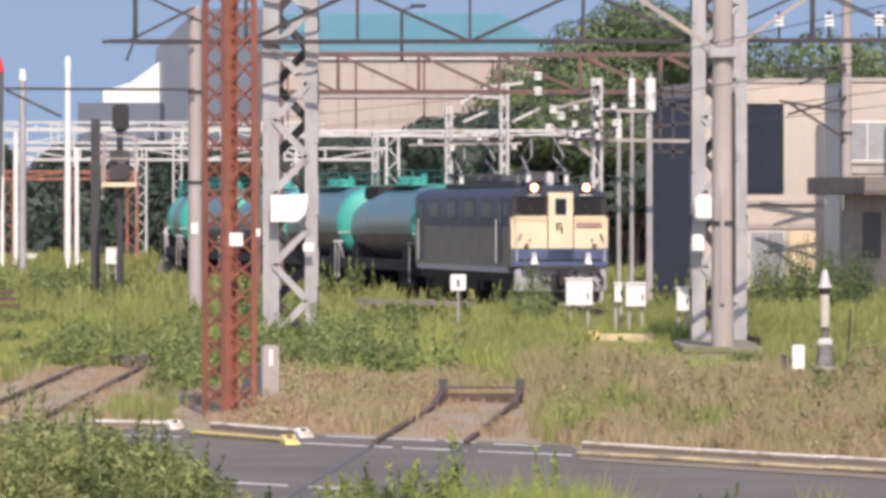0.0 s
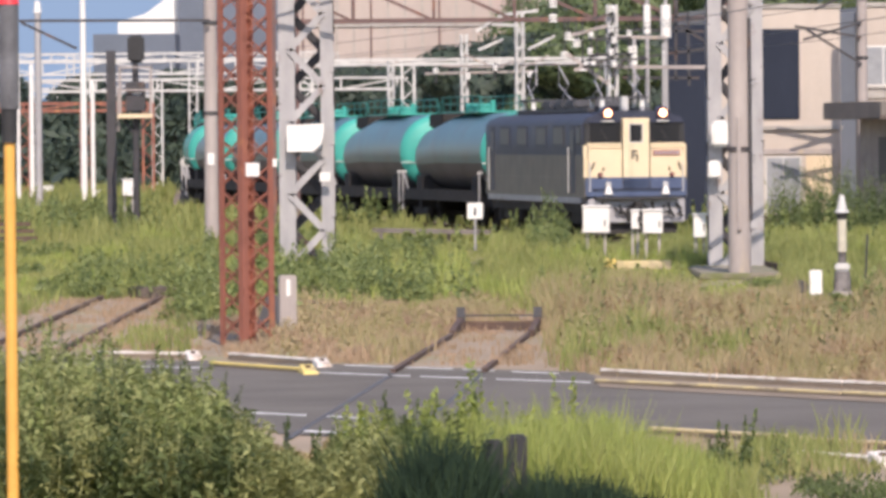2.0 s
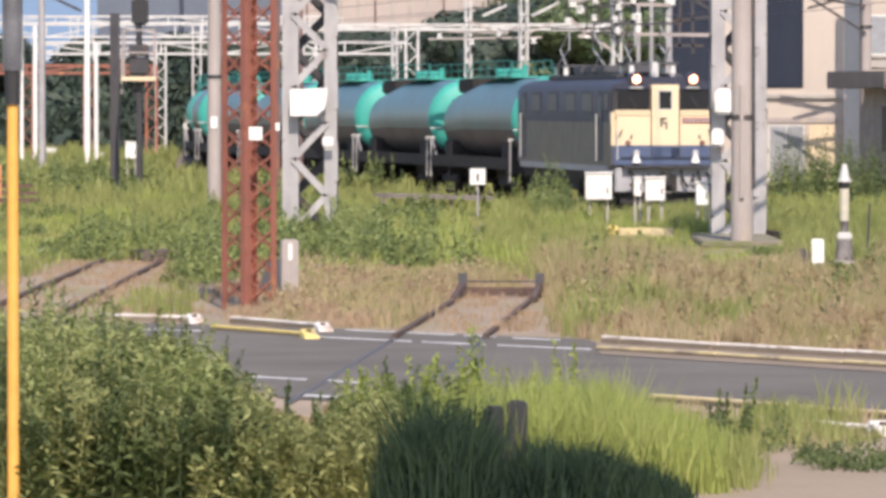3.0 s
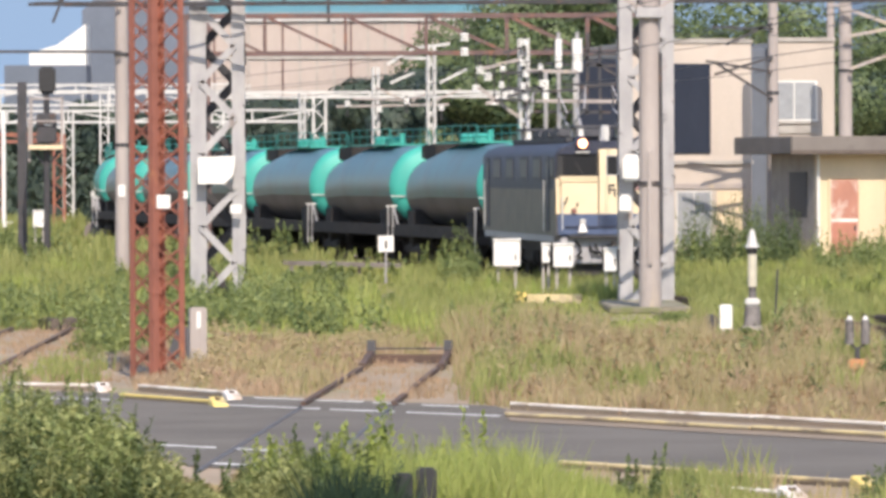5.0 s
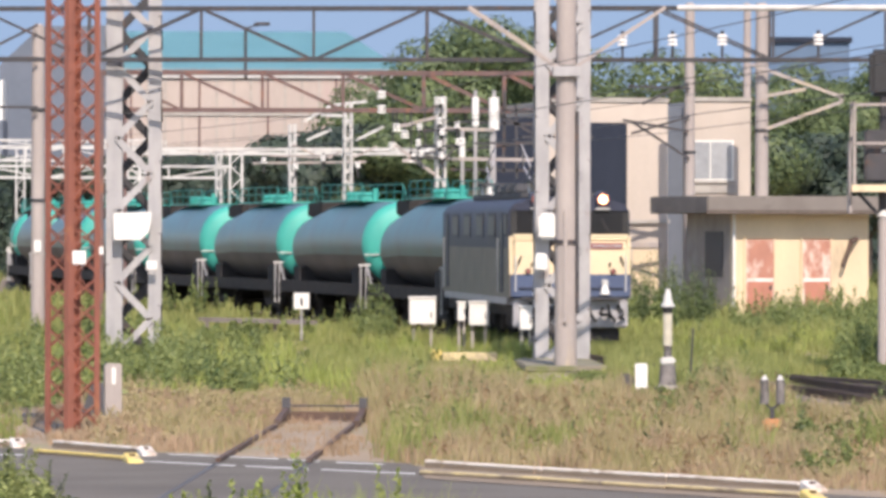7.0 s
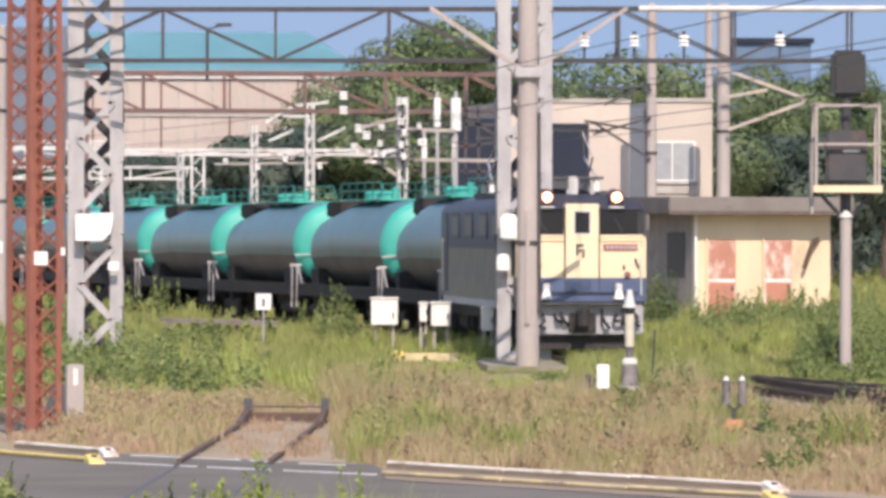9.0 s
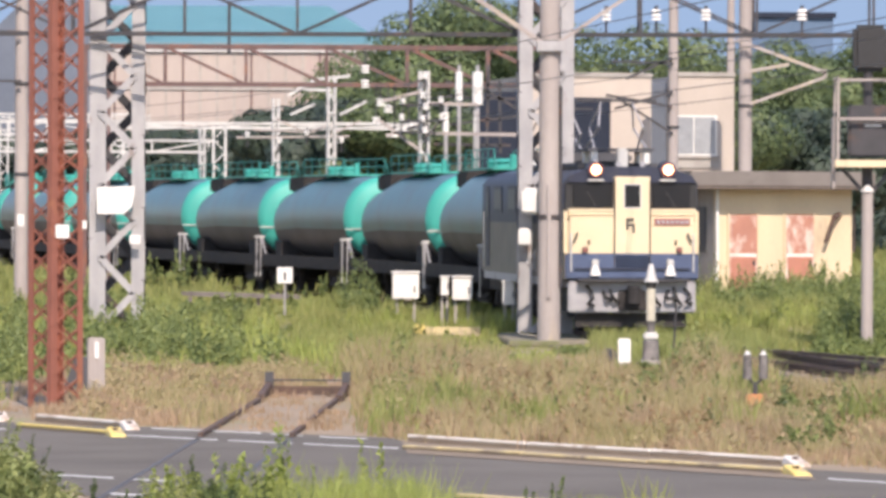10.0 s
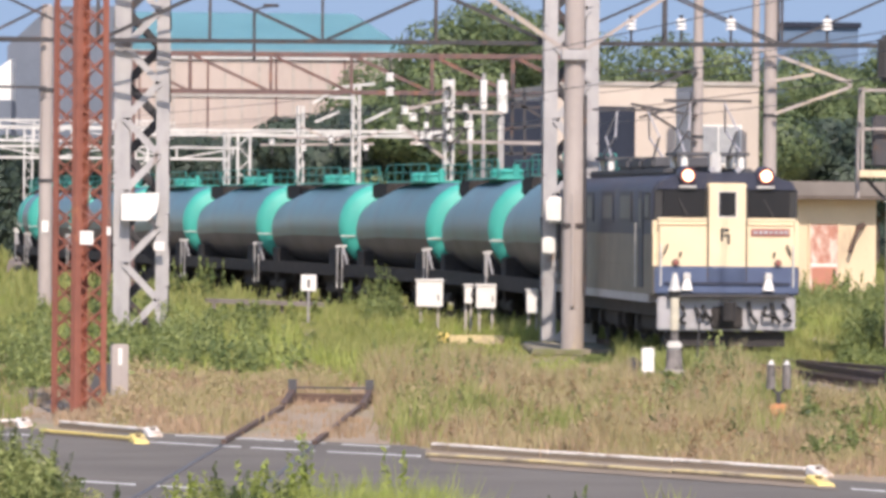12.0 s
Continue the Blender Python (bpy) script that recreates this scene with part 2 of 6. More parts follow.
def box(bm, x0, x1, y0, y1, z0, z1, bevel=0.0):
    m = Matrix.Translation(((x0 + x1) / 2, (y0 + y1) / 2, (z0 + z1) / 2)) @ Matrix.Diagonal((abs(x1 - x0), abs(y1 - y0), abs(z1 - z0), 1))
    made = bmesh.ops.create_cube(bm, size=1, matrix=m)["verts"]
    if bevel:
        bmesh.ops.bevel(bm, geom=list({e for v in made for e in v.link_edges}), offset=bevel, segments=2, affect="EDGES")
    return bm


def beam(bm, a, b, w, h=None):
    """A bar of section w by h from a to b."""
    a, b = Vector(a), Vector(b)
    q = (b - a).to_track_quat("Y", "Z").to_matrix().to_4x4()
    m = Matrix.Translation((a + b) / 2) @ q @ Matrix.Diagonal((w, (b - a).length, h or w, 1))
    bmesh.ops.create_cube(bm, size=1, matrix=m)
    return bm


def tube(bm, a, b, r, r2=None, n=10):
    a, b = Vector(a), Vector(b)
    q = (b - a).to_track_quat("Z", "Y").to_matrix().to_4x4()
    bmesh.ops.create_cone(bm, cap_ends=True, segments=n, radius1=r, radius2=r if r2 is None else r2, depth=(b - a).length, matrix=Matrix.Translation((a + b) / 2) @ q)
    return bm


def bar(a, b, w, h=None):
    return beam(bmesh.new(), a, b, w, h)


def rod(a, b, r, r2=None, n=10):
    return tube(bmesh.new(), a, b, r, r2, n)


def block(*v, bevel=0.0):
    return box(bmesh.new(), *v, bevel=bevel)


def mesh_of(name, bm, material, smooth=False):
    me = bpy.data.meshes.new(name)
    bmesh.ops.recalc_face_normals(bm, faces=bm.faces[:])
    bm.to_mesh(me)
    bm.free()
    me.materials.append(material)
    if smooth:
        me.shade_smooth()
        me.set_sharp_from_angle(angle=radians(40))
    return me


def part(name, bm, material, parent, label="", smooth=False):
    ob = new(name, mesh_of(name, bm, material, smooth))
    ob.parent = parent
    return tagged(ob, label)


def thing(name, m, label, category, group="", kind=""):
    ob = new(name)
    ob.matrix_world = m
    return tagged(ob, label, category, group, kind)


def plain(name, bm, material, label, category, group="", kind="", smooth=False, m=None):
    ob = new(name, mesh_of(name, bm, material, smooth))
    if m is not None:
        ob.matrix_world = m
    return tagged(ob, label, category, group, kind)


def soup(name, verts, faces, material, label, category, kind="stuff"):
    """One mesh from arrays of corners and of faces."""
    me = bpy.data.meshes.new(name)
    k = faces.shape[1]
    me.vertices.add(len(verts))
    me.vertices.foreach_set("co", verts.astype(np.float32).ravel())
    me.loops.add(faces.size)
    me.loops.foreach_set("vertex_index", faces.astype(np.int32).ravel())
    me.polygons.add(len(faces))
    me.polygons.foreach_set("loop_start", np.arange(0, faces.size, k, dtype=np.int32))
    me.update(calc_edges=True)
    me.materials.append(material)
    return tagged(new(name, me), label, category, "", kind)


def prism(bm, pts, y0, y1):
    """A solid of the outline pts (x, z) between y0 and y1."""
    a = [bm.verts.new((x, y0, z)) for x, z in pts]
    b = [bm.verts.new((x, y1, z)) for x, z in pts]
    n = len(pts)
    for i in range(n):
        bm.faces.new((a[i], a[(i + 1) % n], b[(i + 1) % n], b[i]))
    bm.faces.new(a[::-1])
    bm.faces.new(b)
    return bm


def channel_bar(x, y, z0, z1, w, dep, t=0.02):
    """An upright channel section: web in front, two flanges behind it."""
    s = 1 if w > 0 else -1
    out = [(0, 0), (w, 0), (w, dep), (w - t * s, dep), (w - t * s, t), (t * s, t), (t * s, dep), (0, dep)]
    bm = bmesh.new()
    a = [bm.verts.new((x + p, y + q, z0)) for p, q in out]
    b = [bm.verts.new((x + p, y + q, z1)) for p, q in out]
    for i in range(8):
        bm.faces.new((a[i], a[(i + 1) % 8], b[(i + 1) % 8], b[i]))
    bm.faces.new(a[::-1])
    bm.faces.new(b)
    return bm


def angle_bar(x, y, z0, z1, sx, sy, w, t=0.016):
    """An upright angle section with its corner outward."""
    out = [(0, 0), (w * sx, 0), (w * sx, t * sy), (t * sx, t * sy), (t * sx, w * sy), (0, w * sy)]
    bm = bmesh.new()
    a = [bm.verts.new((x + p, y + q, z0)) for p, q in out]
    b = [bm.verts.new((x + p, y + q, z1)) for p, q in out]
    for i in range(6):
        bm.faces.new((a[i], a[(i + 1) % 6], b[(i + 1) % 6], b[i]))
    bm.faces.new(a[::-1])
    bm.faces.new(b)
    return bm


def cord(pts, r, n=6):
    """One round cord through the points."""
    bm = bmesh.new()
    rings = []
    for i, p in enumerate(pts):
        p = Vector(p)
        way = (Vector(pts[min(i + 1, len(pts) - 1)]) - Vector(pts[max(i - 1, 0)])).normalized()
        q = way.to_track_quat("Z", "Y").to_matrix()
        rings.append([bm.verts.new(p + q @ Vector((r * math.cos(k * 6.2832 / n), r * math.sin(k * 6.2832 / n), 0))) for k in range(n)])
    for a, b in zip(rings[:-1], rings[1:]):
        for k in range(n):
            bm.faces.new((a[k], a[(k + 1) % n], b[(k + 1) % n], b[k]))
    bm.faces.new(rings[0][::-1])
    bm.faces.new(rings[-1])
    return bm


rng = np.random.default_rng(7)

# ---- ground, road, tracks ----
g = bmesh.new()
bmesh.ops.create_grid(g, x_segments=8, y_segments=8, size=3500)
ground = plain("ground", g, M_soil, "brown soil of a railway yard, overgrown with weeds", "ground", kind="structure")

FAR_EDGE = [(-16, 80), (-6.1, 76.0), (-3.0, 74.0), (-1.74, 71.4), (1.65, 67.9), (5.8, 61.8), (18, 44)]
NEAR_EDGE = [(-16, 69.5), (-6.0, 63.4), (-2.0, 59.4), (2.0, 54.9), (4.4, 51.4), (12, 40.2)]


def ribbon(left, right, z):
    bm = bmesh.new()
    a = [bm.verts.new((x, y, z)) for x, y in left]
    b = [bm.verts.new((x, y, z)) for x, y in right]
    for i in range(len(a) - 1):
        bm.faces.new((a[i], b[i], b[i + 1], a[i + 1]))
    return bm


def edge_y(edge, x):
    return float(np.interp(x, [p[0] for p in edge], [p[1] for p in edge]))


CROSS_FAR, CROSS_NEAR = 1.55, 3.5      # how much wider the road is where the stub track crosses it


def crossing(x):
    """1 where the stub track crosses the road, 0 elsewhere."""
    return np.interp(x, [-2.6, -1.8, 1.5, 1.75], [0, 1, 1, 0])


ROAD_X = [-16, -10, -6.1, -3, -2.6, -1.8, -0.9, 0, 0.8, 1.5, 1.75, 3.7, 5.8, 9, 12]
road = plain("road", ribbon([(x, edge_y(FAR_EDGE, x) + CROSS_FAR * float(crossing(x))) for x in ROAD_X], [(x, edge_y(NEAR_EDGE, x) - CROSS_NEAR * float(crossing(x))) for x in ROAD_X], 0.012), M_asphalt, "grey asphalt service road across the yard", "road", kind="structure")


def on_edge(edge, x, off, z=0.0):
    return Vector((x, edge_y(edge, x) + off, z))


VERGE_X = [1.6, 2.6, 3.7, 4.8, 5.75]
plain("verge", ribbon([(x, edge_y(FAR_EDGE, x) + 0.3) for x in VERGE_X], [(x, edge_y(FAR_EDGE, x) - 2.75) for x in VERGE_X], 0.02), M_verge, "worn concrete verge between the kerb beams", "verge", kind="structure")


def line_mark(x0, x1, edge, off, w=0.32):
    bm = ribbon([(x0, edge_y(edge, x0) + off + w), (x1, edge_y(edge, x1) + off + w)], [(x0, edge_y(edge, x0) + off), (x1, edge_y(edge, x1) + off)], 0.018)
    plain("lane_line", bm, M_line, "worn white line painted on the asphalt", "road marking", "white road lines")


for x0, x1, off in ((-1.5, -0.1, 1.0), (0.02, 0.42, 0.9), (0.62, 1.2, 0.7)):
    line_mark(x0, x1, FAR_EDGE, off, 0.3)
for x0, x1 in ((-1.87, -0.62), (-0.5, 0.28), (0.42, 1.52)):
    line_mark(x0, x1, FAR_EDGE, -1.6, 0.3)
for x0, x1 in ((-6.4, -5.2), (-4.1, -3.3), (5.9, 8.5)):
    line_mark(x0, x1, FAR_EDGE, -2.4, 0.3)
for x0, x1, off in ((-2.27, -1.63, 0.1), (-1.41, -1.0, 0.1), (-1.58, -1.03, -3.0)):
    line_mark(x0, x1, NEAR_EDGE, off, 0.28)


def kerb_beam(name, x0, x1, edge, off, material, h, w, label, face=None):
    k = thing(name, Matrix(), label, "kerb", "kerb beams along the road")
    n = max(1, round((x1 - x0) / 1.4))
    for i in range(n):
        a, b = x0 + (x1 - x0) * i / n, x0 + (x1 - x0) * (i + 1) / n - 0.012
        za, zb = random.uniform(-0.008, 0.008), random.uniform(-0.008, 0.008)
        bm = bar(on_edge(edge, a, off + 0.005, (h - 0.035) / 2), on_edge(edge, b, off + 0.005, (h - 0.035) / 2), w * 0.95, h - 0.035)
        part("beam", bm, face or M_kerb_side, k, "unpainted kerb face")
        bm = bar(on_edge(edge, a, off, h - 0.017 + za), on_edge(edge, b, off, h - 0.017 + zb), w, 0.034)
        bmesh.ops.bevel(bm, geom=bm.edges[:], offset=0.008, segments=1, affect="EDGES")
        part("painted_cap", bm, material, k)
    return k


kerb_beam("kerb_white", -3.05, -1.86, FAR_EDGE, 0.8, M_kerb_white, 0.095, 0.09, "raised white-painted kerb beam beside the road", M_verge)
kerb_beam("kerb_white", -4.9, -3.65, FAR_EDGE, 0.8, M_kerb_white, 0.095, 0.09, "raised white-painted kerb beam beside the road", M_verge)
kerb_beam("kerb_yellow", -3.2, -1.98, FAR_EDGE, -1.6, M_kerb_yellow, 0.075, 0.09, "raised yellow-painted kerb beam on the road edge")
kerb_beam("kerb_white", 1.72, 5.75, FAR_EDGE, 0.9, M_kerb_white, 0.09, 0.09, "long rusty white-painted kerb beam beside the road", M_verge)
kerb_beam("kerb_yellow", 1.6, 5.55, FAR_EDGE, -1.6, M_kerb_yellow_worn, 0.072, 0.09, "long worn yellow-painted kerb beam on the road edge")
kerb_beam("kerb_yellow", 1.85, 4.4, NEAR_EDGE, 0.1, M_kerb_yellow_worn, 0.07, 0.09, "yellow-painted kerb beam beside the weeds")
kerb_beam("kerb_white", 2.6, 3.62, NEAR_EDGE, -2.7, M_kerb_white, 0.07, 0.09, "white-painted kerb beam beside the weeds", M_verge)


def kerb_block(x, edge, off, material):
    c = on_edge(edge, x, off)
    t = thing("kerb_block", pose(c.x, c.y, 0, 0, 0, 7), "painted concrete end block of a kerb beam", "kerb block", "kerb end blocks")
    bm = bmesh.new()
    a = [bm.verts.new(p) for p in ((-0.10, 0.1, 0), (0.10, 0.1, 0), (0.11, -0.5, 0), (-0.09, -0.5, 0))]
    b = [bm.verts.new(p) for p in ((-0.09, 0.09, 0.115), (0.09, 0.09, 0.115), (0.10, -0.46, 0.05), (-0.08, -0.46, 0.05))]
    for i in range(4):
        bm.faces.new((a[i], a[(i + 1) % 4], b[(i + 1) % 4], b[i]))
    bm.faces.new(a[::-1])
    bm.faces.new(b)
    bmesh.ops.bevel(bm, geom=bm.edges[:], offset=0.015, segments=1, affect="EDGES")
    part("block", bm, material, t)
    part("stud", rod((0, -0.15, 0.08), (0, -0.15, 0.112), 0.035, 0.04, 10), M_rail, t)


for x, edge, off, m_ in ((-1.80, FAR_EDGE, 0.8, M_kerb_white), (-1.92, FAR_EDGE, -1.6, M_kerb_yellow), (-3.58, FAR_EDGE, 0.8, M_kerb_white), (5.82, FAR_EDGE, 0.9, M_kerb_white), (5.62, FAR_EDGE, -1.6, M_kerb_yellow), (4.47, NEAR_EDGE, 0.1, M_kerb_yellow), (3.68, NEAR_EDGE, -2.7, M_kerb_white)):
    kerb_block(x, edge, off, m_)

# the running line: its middle, from far to near
LINE_D = [60, 85, 107, 118, 138, 147, 152, 158, 165.6, 179, 192, 215, 234, 270, 320, 420]
LINE_X = [12.3, 10.1, 8.22, 7.3, 5.9, 5.25, 4.64, 3.69, 2.34, -0.18, -2.7, -7.0, -10.1, -12.0, -14.4, -19.2]


def smooth_line():
    d = np.arange(60, 420, 0.5)
    x = np.interp(d, LINE_D, LINE_X)
    k = np.ones(25) / 25
    xs = np.convolve(np.pad(x, 12, mode="reflect", reflect_type="odd"), k, mode="valid")
    return d, xs


RUN_D, RUN_X = smooth_line()
RUN_S = np.concatenate([[0], np.cumsum(np.hypot(np.diff(RUN_D), np.diff(RUN_X)))])
RAIL_TOP = 0.15


def rail_z(d):
    """The running line climbs slightly towards its near end."""
    return RAIL_TOP + 0.0018 * max(0.0, 160.0 - d)


def on_line(s):
    """The place on the running line s metres from its near end."""
    d = float(np.interp(s, RUN_S, RUN_D))
    return Vector((float(np.interp(s, RUN_S, RUN_X)), d, rail_z(d)))


def line_x(d):
    return float(np.interp(d, RUN_D, RUN_X))


def rails_of(track, pts, top, material=None):
    for side in (-0.56, 0.56):
        bm = bmesh.new()
        for (xa, ya), (xb, yb) in zip(pts[:-1], pts[1:]):
            v = Vector((yb - ya, -(xb - xa), 0)).normalized() * side
            a, b = Vector((xa, ya, top or rail_z(ya))) + v, Vector((xb, yb, top or rail_z(yb))) + v
            beam(bm, a - Vector((0, 0, 0.025)), b - Vector((0, 0, 0.025)), 0.065, 0.05)
            beam(bm, a - Vector((0, 0, 0.08)), b - Vector((0, 0, 0.08)), 0.02, 0.08)
            beam(bm, a - Vector((0, 0, 0.135)), b - Vector((0, 0, 0.135)), 0.12, 0.03)
        part("rail", bm, material or M_rail, track)


def sleepers_of(track, pts, top, step=0.65, limit=80):
    me = mesh_of("sleeper", block(-1.0, 1.0, -0.11, 0.11, top - 0.27, top - 0.15, bevel=0.015), M_sleeper)
    n = 0
    for (xa, ya), (xb, yb) in zip(pts[:-1], pts[1:]):
        a, b = Vector((xa, ya, 0)), Vector((xb, yb, 0))
        for k in range(int((b - a).length / step)):
            if n < limit:
                ob = new("sleeper", me)
                ob.parent = track
                p = a.lerp(b, (k + 0.5) * step / (b - a).length)
                ob.matrix_basis = Matrix.Translation(p) @ Matrix.Rotation(math.atan2(-(xb - xa), yb - ya) + random.uniform(-0.02, 0.02), 4, "Z")
                n += 1


run_pts = [(line_x(d), d) for d in range(62, 400, 4)]
bm = ribbon([(x - 2.0, y) for x, y in run_pts], [(x + 2.0, y) for x, y in run_pts], 0.02)
bed = plain("ballast_bed", bm, M_ballast, "grey-brown stone ballast under the running line", "ballast", kind="structure")
running = thing("railway_track", Matrix(), "rusty running line curving through the weeds", "track")
rails_of(running, run_pts, None)
sleepers_of(running, run_pts[18:], RAIL_TOP, limit=200)

stub_a = thing("railway_track", Matrix(), "rusty stub track crossing the road to a buffer stop", "track")
STUB_A = [(-0.28, 69.7), (0.58, 85.2)]
rails_of(stub_a, STUB_A, 0.07)
rails_of(stub_a, [(-1.13, 54.5), (-0.62, 63.5), (-0.28, 69.7)], 0.018, M_flush_rail)
stub_b = thing("railway_track", Matrix(), "disused rusty stub track half buried in soil", "track")
STUB_B = [(-6.06, 78.5), (-6.04, 104.0)]
rails_of(stub_b, STUB_B, 0.08)


def buffer_stop():
    b = thing("buffer_stop", pose(0.58, 85.0, 0, 0, 0, -3), "low rusty buffer stop made of bent rails", "buffer stop")
    for x in (-0.58, 0.58):
        part("upright", bar((x, 0, 0.0), (x, 0.05, 0.36), 0.13, 0.11), M_dark, b)
        part("brace", bar((x, -2.6, 0.05), (x, -0.05, 0.16), 0.09, 0.10), M_rail, b)
    part("crossbar", bar((-0.62, -0.08, 0.09), (0.62, -0.08, 0.09), 0.12, 0.13), M_rail, b)
    part("top_rod", bar((-0.58, 0.0, 0.24), (0.58, 0.0, 0.24), 0.025, 0.025), M_dark, b)


buffer_stop()
plain("old_sleeper", block(-0.35, 0.35, -0.6, 0.6, 0, 0.22, bevel=0.03), M_sleeper, "dark old sleeper lying at the end of a stub track", "sleeper", m=pose(-5.7, 104.6, 0, 0, 0, 15))


# ---- masts and gantries ----
def lattice_mast(name, m, w, dep, h, leg, material, lace, label, category, parent=None, group="", step=None, lace_material=None, cross=False):
    t = thing(name, m, label, category, group) if parent is None else parent
    base = Matrix() if parent is None else m
    step = step or w
    corners = [(-w / 2, -dep / 2), (w / 2, -dep / 2), (w / 2, dep / 2), (-w / 2, dep / 2)]
    for x, y in corners:
        bm = angle_bar(x, y, 0, h, 1 if x < 0 else -1, 1 if y < 0 else -1, leg)
        bmesh.ops.transform(bm, matrix=base, verts=bm.verts)
        part("leg", bm, material, t)
    n = int(h / step)
    for k in range(4):
        (xa, ya), (xb, yb) = corners[k], corners[(k + 1) % 4]
        for i in range(n):
            z0, z1 = i * step + 0.1, (i + 1) * step + 0.1
            a, b = (Vector((xa, ya, z0)), Vector((xb, yb, z1))) if (i + k) % 2 else (Vector((xb, yb, z0)), Vector((xa, ya, z1)))
            for p, q in ((a, b), (Vector((b.x, b.y, a.z)), Vector((a.x, a.y, b.z))))[:2 if cross else 1]:
                bm = bar(p * 0.99, q * 0.99, 0.012, lace)
                bmesh.ops.transform(bm, matrix=base, verts=bm.verts)
                part("lacing_bar", bm, lace_material or material, t)
    return t


# red-brown lattice mast beside the road
brown = lattice_mast("lattice_mast", pose(-3.03, 80.2, 0, 0, 0, 42), 0.58, 0.52, 9.0, 0.10, M_brown, 0.022, "red-brown riveted lattice mast beside the road", "mast", step=0.36, cross=True)
for p, s in ((at(-36.6, 79.85, -5.1), 0.19), (at(-33.0, 80.2, -3.9), 0.11), (at(-43.8, 80.4, 26), 0.0)):
    if s:
        plain("mast_label", block(-s / 2, s / 2, -0.01, 0.01, -s / 2, s / 2), M_white, "small white number plate with an unreadable bar", "label", "mast labels", m=Matrix.Translation(p))


def truss(t, a, b, depth, panel, chord, material, width=0.7, wide=True, turn=True):
    """A box truss from a to b (bottom chord in front), as parts of t."""
    a, b = Vector(a), Vector(b)
    n = max(2, round((b - a).length / panel))
    up = Vector((0, 0, depth))
    for back in ((0, width) if wide else (0,)):
        o = Vector((0, back, 0))
        part("bottom_chord", bar(a + o, b + o, chord, chord), material, t)
        part("top_chord", bar(a + o + up, b + o + up, chord, chord), material, t)
        for i in range(n + 1):
            p = a.lerp(b, i / n) + o
            part("post", bar(p, p + up, chord * 0.75, chord * 0.75), material, t)
            if i < n:
                q = a.lerp(b, (i + 1) / n) + o
                part("diagonal", bar(p + up, q, chord * 0.6) if i % 2 == 0 or not turn else bar(p, q + up, chord * 0.6), material, t)


front = thing("portal_gantry", Matrix(), "overhead line gantry with grey lattice legs and a dark truss", "gantry")


def portal_leg(b0, b1, d, h, material, wide):
    """A braced leg of two channels, with zigzag lacing between them."""
    x0, x1 = b0 * d / 1000, b1 * d / 1000
    for y in (d, d + 0.9):
        for x, w in ((x0, wide), (x1, 0.28)):
            part("channel", channel_bar(x, y, 0, h, w if x == x0 else -w, 0.14), material, front)
        z, k = 0.1, 0
        while z < h - 0.9:
            a, b = Vector((x0 + 0.24, y - 0.02, z)), Vector((x1 - 0.22, y - 0.02, z + 0.8))
            if (k % 2) == (y == d):
                a.x, b.x = b.x, a.x
            # Rear bars get the dark colour to hold the shade inside the leg.
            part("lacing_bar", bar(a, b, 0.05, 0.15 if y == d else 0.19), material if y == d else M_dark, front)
            z += 0.8
            k += 1
    for z in np.arange(0.5, h, 1.6):
        # Side ties are dark too, for the leg's shaded flank.
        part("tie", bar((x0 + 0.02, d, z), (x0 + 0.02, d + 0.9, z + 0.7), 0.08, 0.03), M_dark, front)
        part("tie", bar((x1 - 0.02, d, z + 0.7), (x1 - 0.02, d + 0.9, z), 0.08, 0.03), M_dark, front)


portal_leg(-31.9, -22.2, 125, 8.3, M_grey, 0.36)
portal_leg(44.1, 53.8, 121, 8.3, M_grey, 0.29)
truss(front, (-6.8, 124.4, 6.62), (12.9, 120.6, 6.55), 1.12, 2.46, 0.072, M_dark, 0.9)
part("stay", bar((-7.5, 124.45, 6.62), (-6.8, 124.4, 6.62), 0.08), M_dark, front)
plain("gantry_footing", block(-1.15, 0.55, -6.5, 0.95, 0, 0.13, bevel=0.03), M_footing, "low concrete footing under the gantry leg", "footing", m=pose(6.0, 121, 0))

second = thing("portal_gantry", Matrix(), "red-brown overhead line gantry with a rusty truss", "gantry")
truss(second, (-5.63, 171, 6.5), (9.05, 171, 6.5), 1.13, 2.45, 0.12, M_brown_dark, 1.0, True, False)
for x in (-5.6, 8.3):
    for dx in (0, 0.7):
        part("leg", bar((x + dx, 171, 0), (x + dx, 171, 7.6), 0.16, 0.16), M_brown_dark, second)


def far_gantry(d, b0, b1, r0, r1, material, panel, label, legs=4):
    t = thing("portal_gantry", Matrix(), label, "gantry", "distant gantries")
    a, b = at(b0, d, r0), at(b1, d, r0)
    truss(t, a, b, (r1 - r0) * d / 1000, panel, 0.085 + d * 0.00016, material, 0.8, False)
    for bb in (b0, (b0 * 2 + b1) / 3, (b0 + b1 * 2) / 3, b1)[:legs]:
        p = at(bb, d, r1)
        for dx in (-0.25, 0.25):
            part("leg", bar((p.x + dx, d, 0), (p.x + dx, d, p.z), 0.11, 0.11), material, t)
        for k in range(int(p.z / 0.5)):
            s = 1 if k % 2 else -1
            part("lacing_bar", bar((p.x - 0.25 * s, d, k * 0.5), (p.x + 0.25 * s, d, k * 0.5 + 0.5), 0.05), material, t)
    return t


far_gantry(232, -27, 27.2, 13.3, 14.1, M_pale, 3.0, "pale steel overhead gantry far down the yard", 2)
far_gantry(300, -75, -10, 9.0, 11.0, M_pale, 3.0, "pale steel overhead gantry far down the yard")
